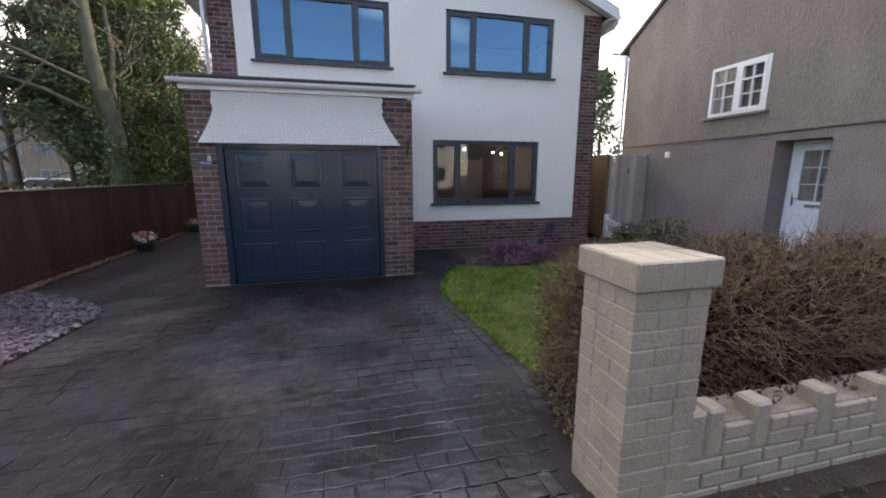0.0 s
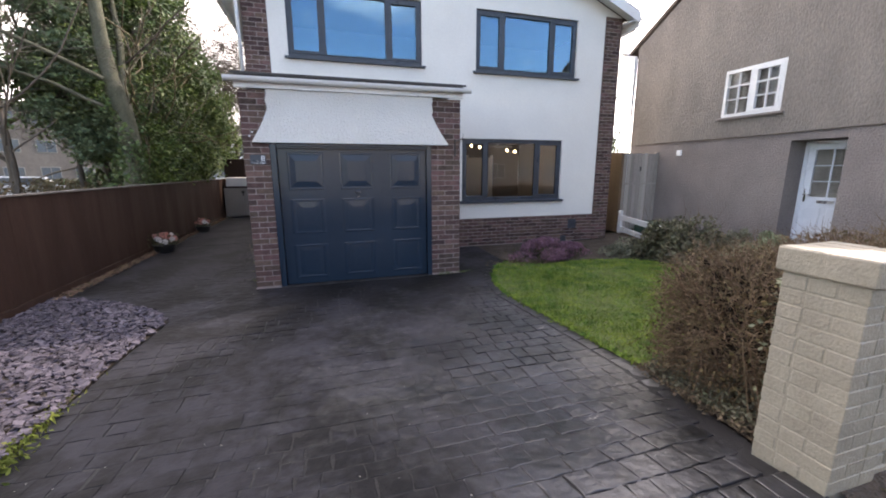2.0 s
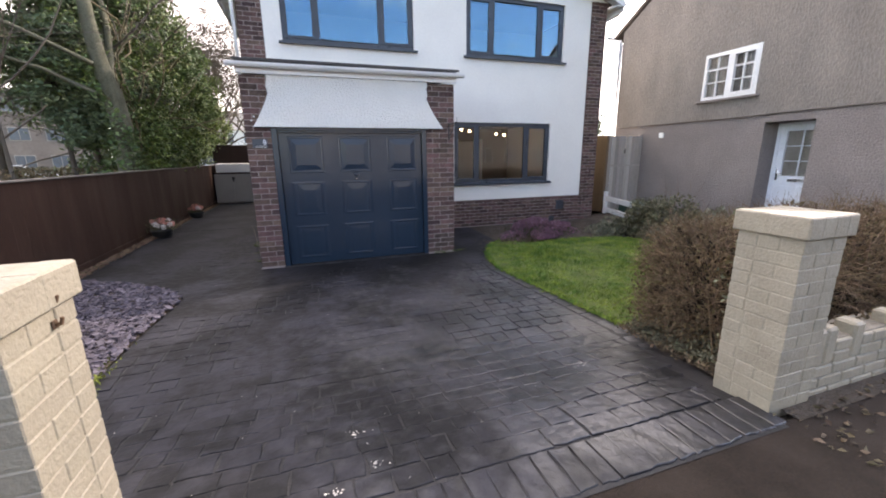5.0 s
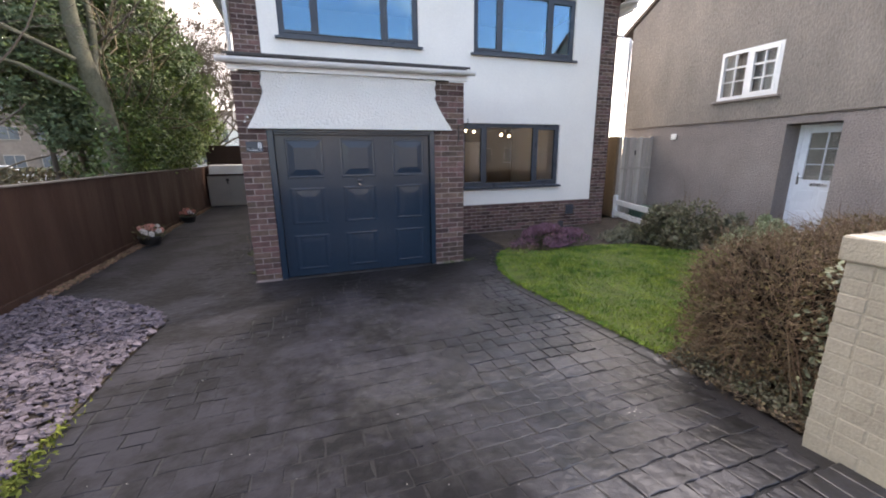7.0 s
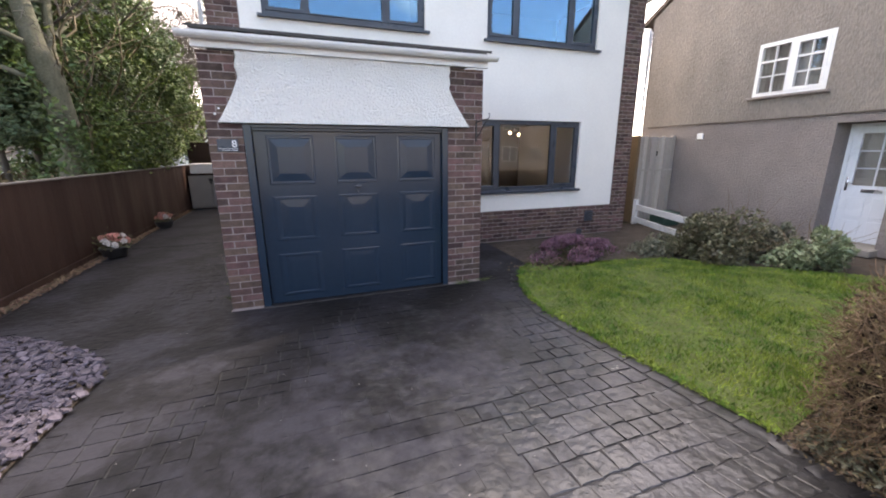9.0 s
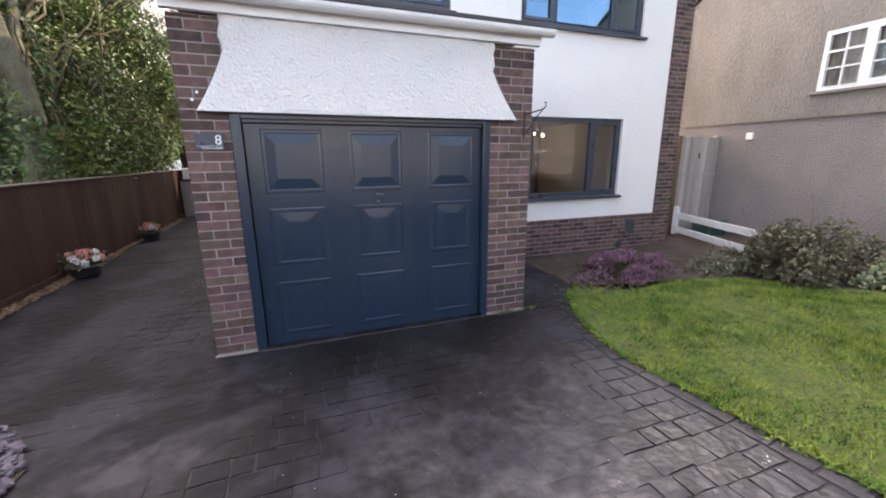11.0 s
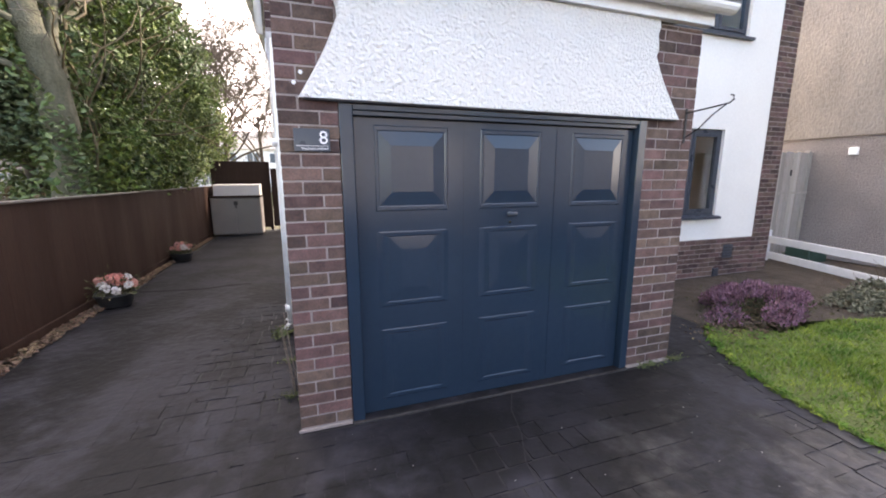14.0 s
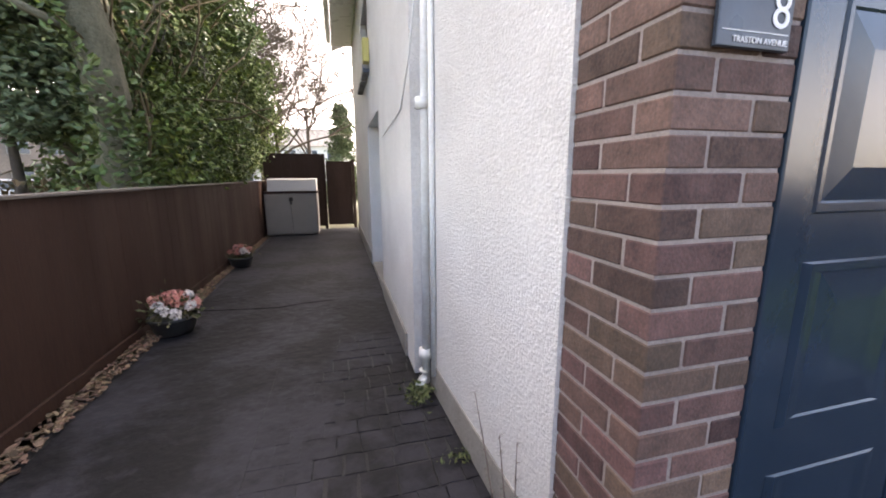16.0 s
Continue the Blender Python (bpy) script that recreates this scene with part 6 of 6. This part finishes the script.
brick_pier(quoin, M_BRICK, 5.055, 5.49, HF, HF + 0.247, 0.0, 4.95, "fr")
plinth = part("plinth", Geo().box(0.97, 5.052, HF + 0.001, HF + 0.24, 0.0, 0.616), M_MORTAR, house, "brown brick plinth under the render")
brick_pier(plinth, M_BRICK, 0.975, 5.048, HF - 0.003, HF + 0.2, 0.012, 0.612, "f")

drive = bpy.data.objects["driveway"]
nsr = random.Random(41)
joined, dry, gaps = Geo(), Geo(), Geo()
count = 0


def wear_at(x, y):
    return noise.noise(Vector((x * 0.55, y * 0.55, 3.1))) + 0.4 * noise.noise(Vector((x * 2.1, y * 2.1, 7.7)))


def stone_top(x, y):
    """How far a stone stands above the bed: less where the stamped face is worn."""
    w = wear_at(x, y)
    if y > 6.6:
        return 0.004 + 0.002 * min(1, max(0, 0.2 + 1.4 * w))
    return 0.002 + 0.0055 * min(1, max(0, 0.30 + 1.4 * w))


def worn_flat(x, y):
    """True where foot and wheel have worn the stamped joints away."""
    w = wear_at(x + 3.7, y) + 0.25 * noise.noise(Vector((x * 5, y * 5, 1.0)))
    if y > 6.3 and x < -2.0:
        return x < -2.90 + 0.3 * w or y > 8.9 + w
    return w < -0.42 + 0.27 * max(0.0, y - 2.0) + 0.06 * max(0.0, -0.4 - x) - 0.17 * max(0.0, x + 0.2)


def stone_piece(l, d, kind):
    """A shared mesh for a stamped stone with a wandering outline and worn edges."""
    key = ("stone", round(l, 2), round(d, 2), kind)
    if key not in PIECES:
        rn = random.Random(str(key))
        out = ((-1, -1), (-0.35, -1), (0.3, -1), (1, -1), (1, 0), (1, 1), (0.35, 1), (-0.3, 1), (-1, 1), (-1, 0))
        n = len(out)
        wob = [(rn.uniform(-0.008, 0.007), rn.uniform(-0.008, 0.007)) for _ in out]
        v = [(sx * (l / 2 - 0.004) + u, sy * (d / 2 - 0.004) + w, 0.015 + rn.uniform(-0.0006, 0.0006)) for (sx, sy), (u, w) in zip(out, wob)]
        v += [(sx * l / 2 + u, sy * d / 2 + w, 0.012) for (sx, sy), (u, w) in zip(out, wob)]
        v += [(sx * l / 2 + u, sy * d / 2 + w, -0.015) for (sx, sy), (u, w) in zip(out, wob)]
        f = [tuple(range(n))] + [(i + k, i + k + n, (i + 1) % n + k + n, (i + 1) % n + k) for k in (0, n) for i in range(n)]
        PIECES[key] = Geo().add(v, f).mesh("stone", M_SETT)
    return PIECES[key]


def put_stone(x, y, l, d, single, turn=0.0):
    """One stamped stone, its top a little above the joint bed."""
    global count
    worn = worn_flat(x, y) and y > 1.4
    y += 0.022 * noise.noise(Vector((x * 1.3, y * 0.9, 5.0)))
    tilt = math.atan((ground_z(y + 0.05) - ground_z(y - 0.05)) / 0.1)
    if worn:
        l, d, single = l + 0.007, d + 0.007, False
        top, rx, ry, rag = ground_z(y) - 0.0075, tilt, 0.0, 0.15
    else:
        shut = 0.009 * noise.noise(Vector((x * 2.3, y * 2.3, 9.0)))
        l, d = l + nsr.uniform(-0.004, 0.004) + shut, d + nsr.uniform(-0.003, 0.003) + shut
        turn += nsr.gauss(0, 0.012)
        top = ground_z(y) - 0.012 + stone_top(x, y) + nsr.uniform(-0.0015, 0.0015)
        rx, ry, rag = tilt + nsr.gauss(0, 0.006), nsr.gauss(0, 0.006), 0.5
    if single and count < 300:
        count += 1
        l = round(l, 2)
        lay("stone", stone_piece(l, d, count % 4), x, y, top - 0.015, drive, rz=turn, rx=rx, ry=ry)
        return
    m = Matrix.Translation((x, y, top)) @ Euler((rx, ry, turn)).to_matrix().to_4x4()
    c = 0.005 * rag
    a, b = l / 2, d / 2
    outline = ((-1, -1), (0, -1), (1, -1), (1, 0), (1, 1), (0, 1), (-1, 1), (-1, 0))
    wob = [(rag * nsr.uniform(-0.011, 0.010), rag * nsr.uniform(-0.011, 0.010), rag * nsr.uniform(-0.002, 0.001)) for _ in outline]
    vs = [m @ Vector((sx * (a - c) + u, sy * (b - c) + v, w)) for (sx, sy), (u, v, w) in zip(outline, wob)]
    vs += [m @ Vector((sx * a + u, sy * b + v, -0.02)) for (sx, sy), (u, v, w) in zip(outline, wob)]
    if y > 6.3 and x < -2.0:
        e = 0.004
        gaps.add([(x - a - e, y - b - e, ground_z(y) - 0.0125), (x + a + e, y - b - e, ground_z(y) - 0.0125), (x + a + e, y + b + e, ground_z(y) - 0.0125), (x - a - e, y + b + e, ground_z(y) - 0.0125)], [(0, 1, 2, 3)])
    (dry if y > 6.3 and x < -2.0 else joined).add(vs, [tuple(range(8))] + [(i, i + 8, (i + 1) % 8 + 8, (i + 1) % 8) for i in range(8)])


# front border of upright stones along the pavement
x = -1.98
while x < 1.0:
    put_stone(x + 0.055, 1.17, 0.104, 0.255, True)
    x += 0.111
put_y, row = 1.31, 0
while put_y < 12.0:
    depth = (0.15, 0.17, 0.14, 0.19)[row % 4]
    yc = put_y + depth / 2
    for a, b in spans(DRIVE, yc):
        a, b = a + 0.02, b - (0.17 if yc < 6.2 else 0.02)
        if yc > 6.0:
            parts = [(max(a, -3.3), min(b, -2.15))] if yc > 8.06 else [(max(a, -3.3 if yc > 6.3 else a), -2.10), (1.0, b)]
        else:
            parts = [(a, b)]
        for pa, pb in parts:
            u = pa
            while u < pb - 0.04:
                l = nsr.choice((0.13, 0.15, 0.17, 0.20, 0.23) if yc < 6.3 else (0.12, 0.14, 0.16, 0.19))
                e = min(pb, u + l)
                if pb - e < 0.06:
                    e = pb
                put_stone((u + e) / 2, yc, e - u - 0.006, depth - 0.006, yc < 2.9)
                u = e
    put_y += depth
    row += 1
# stones along the lawn edge
edge = [(1.25, 2.0), (1.42, 2.62), (1.33, 3.7), (1.22, 4.8), (1.30, 5.3), (1.50, 5.8), (1.75, 6.2)]
for (xa, ya), (xb, yb) in zip(edge, edge[1:]):
    L = math.hypot(xb - xa, yb - ya)
    k = max(1, int(L / 0.21))
    tn = math.atan2(yb - ya, xb - xa)
    for i in range(k):
        t = (i + 0.5) / k
        put_stone(xa + (xb - xa) * t - 0.085 * math.sin(tn), ya + (yb - ya) * t + 0.0 + 0.085 * math.cos(tn) * 0, L / k - 0.01, 0.13, False, tn)
rest = part("stones", joined, M_SETTJ, drive, "dark stamped stones of the drive")
rest["kind"] = "stuff"
rest = part("stones", dry, M_SETTJ, drive, "dry worn stones of the side passage")
rest["kind"] = "stuff"
rest = part("joints", gaps, M_JOINT, drive, "dark joints between worn stones")
rest["kind"] = "stuff"
part("worn_slab", Geo().box(-4.44, -3.302, 6.33, 16.9, -0.03, -0.0078).box(-3.302, -2.2, 12.0, 16.9, -0.03, -0.0079), M_SETTJ, drive, "smooth worn stretch of the concrete drive")
crack = Geo()
pts = [(-4.35, 10.08), (-3.8, 10.0), (-3.5, 9.97), (-3.2, 10.06), (-2.9, 10.08)]
for (xa, ya), (xb, yb) in zip(pts, pts[1:]):
    crack.add([(xa, ya - 0.020, -0.004), (xb, yb - 0.015, -0.004), (xb, yb + 0.015, -0.004), (xa, ya + 0.020, -0.004)], [(0, 1, 2, 3)])
part("crack", crack, M_CRACK, drive, "dark crack across the drive")

crack = Geo()
pts = [(-0.60, 6.02), (-0.71, 5.83), (-0.77, 5.59), (-0.88, 5.35), (-0.91, 5.0), (-0.87, 4.6)]
for (xa, ya), (xb, yb) in zip(pts, pts[1:]):
    crack.add([(xa - 0.004, ya, -0.0015), (xa + 0.004, ya, -0.0015), (xb + 0.003, yb, -0.0015), (xb - 0.003, yb, -0.0015)], [(0, 1, 2, 3)])
part("crack", crack, M_JOINT, drive, "dark crack in front of the garage door")
M_FLECK = mat("pale_flecks", (0.55, 0.53, 0.50), (0.40, 0.37, 0.33), 0.8, 20, 90, bump=0, island=0.3)
fl = Geo()
fr = random.Random(71)
marks = [(-1.19, 1.82, 0.035), (-1.12, 1.52, 0.025), (0.5, 2.05, 0.04), (1.05, 3.6, 0.03), (-1.3, 1.4, 0.02)]
for x0, y0, s in marks:
    for _ in range(9):
        marks.append((x0 + fr.gauss(0, s), y0 + fr.gauss(0, s), 0.006)) if len(marks) < 50 else None
for _ in range(90):
    marks.append((fr.uniform(-2.8, 1.2), fr.uniform(1.3, 6.0), 0.0045))
for x0, y0, s in marks:
    s = min(s, 0.012) * fr.uniform(0.6, 1.2)
    k = 6
    z = ground_z(y0) - 0.0015
    sl = (ground_z(y0 + 0.02) - ground_z(y0 - 0.02)) / 0.04
    ring = [(x0 + math.cos(6.283 * i / k) * s * fr.uniform(0.5, 1.2), y0 + math.sin(6.283 * i / k) * s * fr.uniform(0.5, 1.2)) for i in range(k)]
    fl.add([(u, w, z + sl * (w - y0)) for u, w in ring] + [(x0, y0, z + 0.002)], [(i, (i + 1) % k, k) for i in range(k)])
tagged(solid("drive_flecks", fl, M_FLECK, "small pale flecks and splashes on the drive", "debris", kind="stuff"))
mo = thing("moss_tuft", (-2.93, 2.8, 0), "yellow-green moss and grass at the slate bed edge", "moss")
M_MOSS = mat("yellow_green_moss", (0.17, 0.19, 0.035), (0.11, 0.13, 0.03), 0.85, 8, 40, bump=0, island=0.3, spec=0.2)
q = np.stack([rng.normal(-2.96, 0.05, 700), rng.normal(2.7, 0.32, 700), rng.uniform(0.004, 0.03, 700)], 1)
leaves("foliage", mo, q, 1.5, 0.018, M_MOSS, seed=401, length=2.2)
for k, (x, y) in enumerate(((0.72, GF - 0.05), (1.0, GF - 0.02), (-2.16, 6.5), (-2.18, 7.1))):
    w2 = thing("weed", (x, y, 0), "small green weed at the wall foot", "weed", "weeds at the wall foot")
    q = rng.normal(size=(90, 3)) * [0.06, 0.025, 0.012] + [x, y, 0.012]
    q[:, 2] = np.abs(q[:, 2]) + 0.003
    leaves("foliage", w2, q, 1.2, 0.014, M_WEED, seed=410 + k, length=2.0)
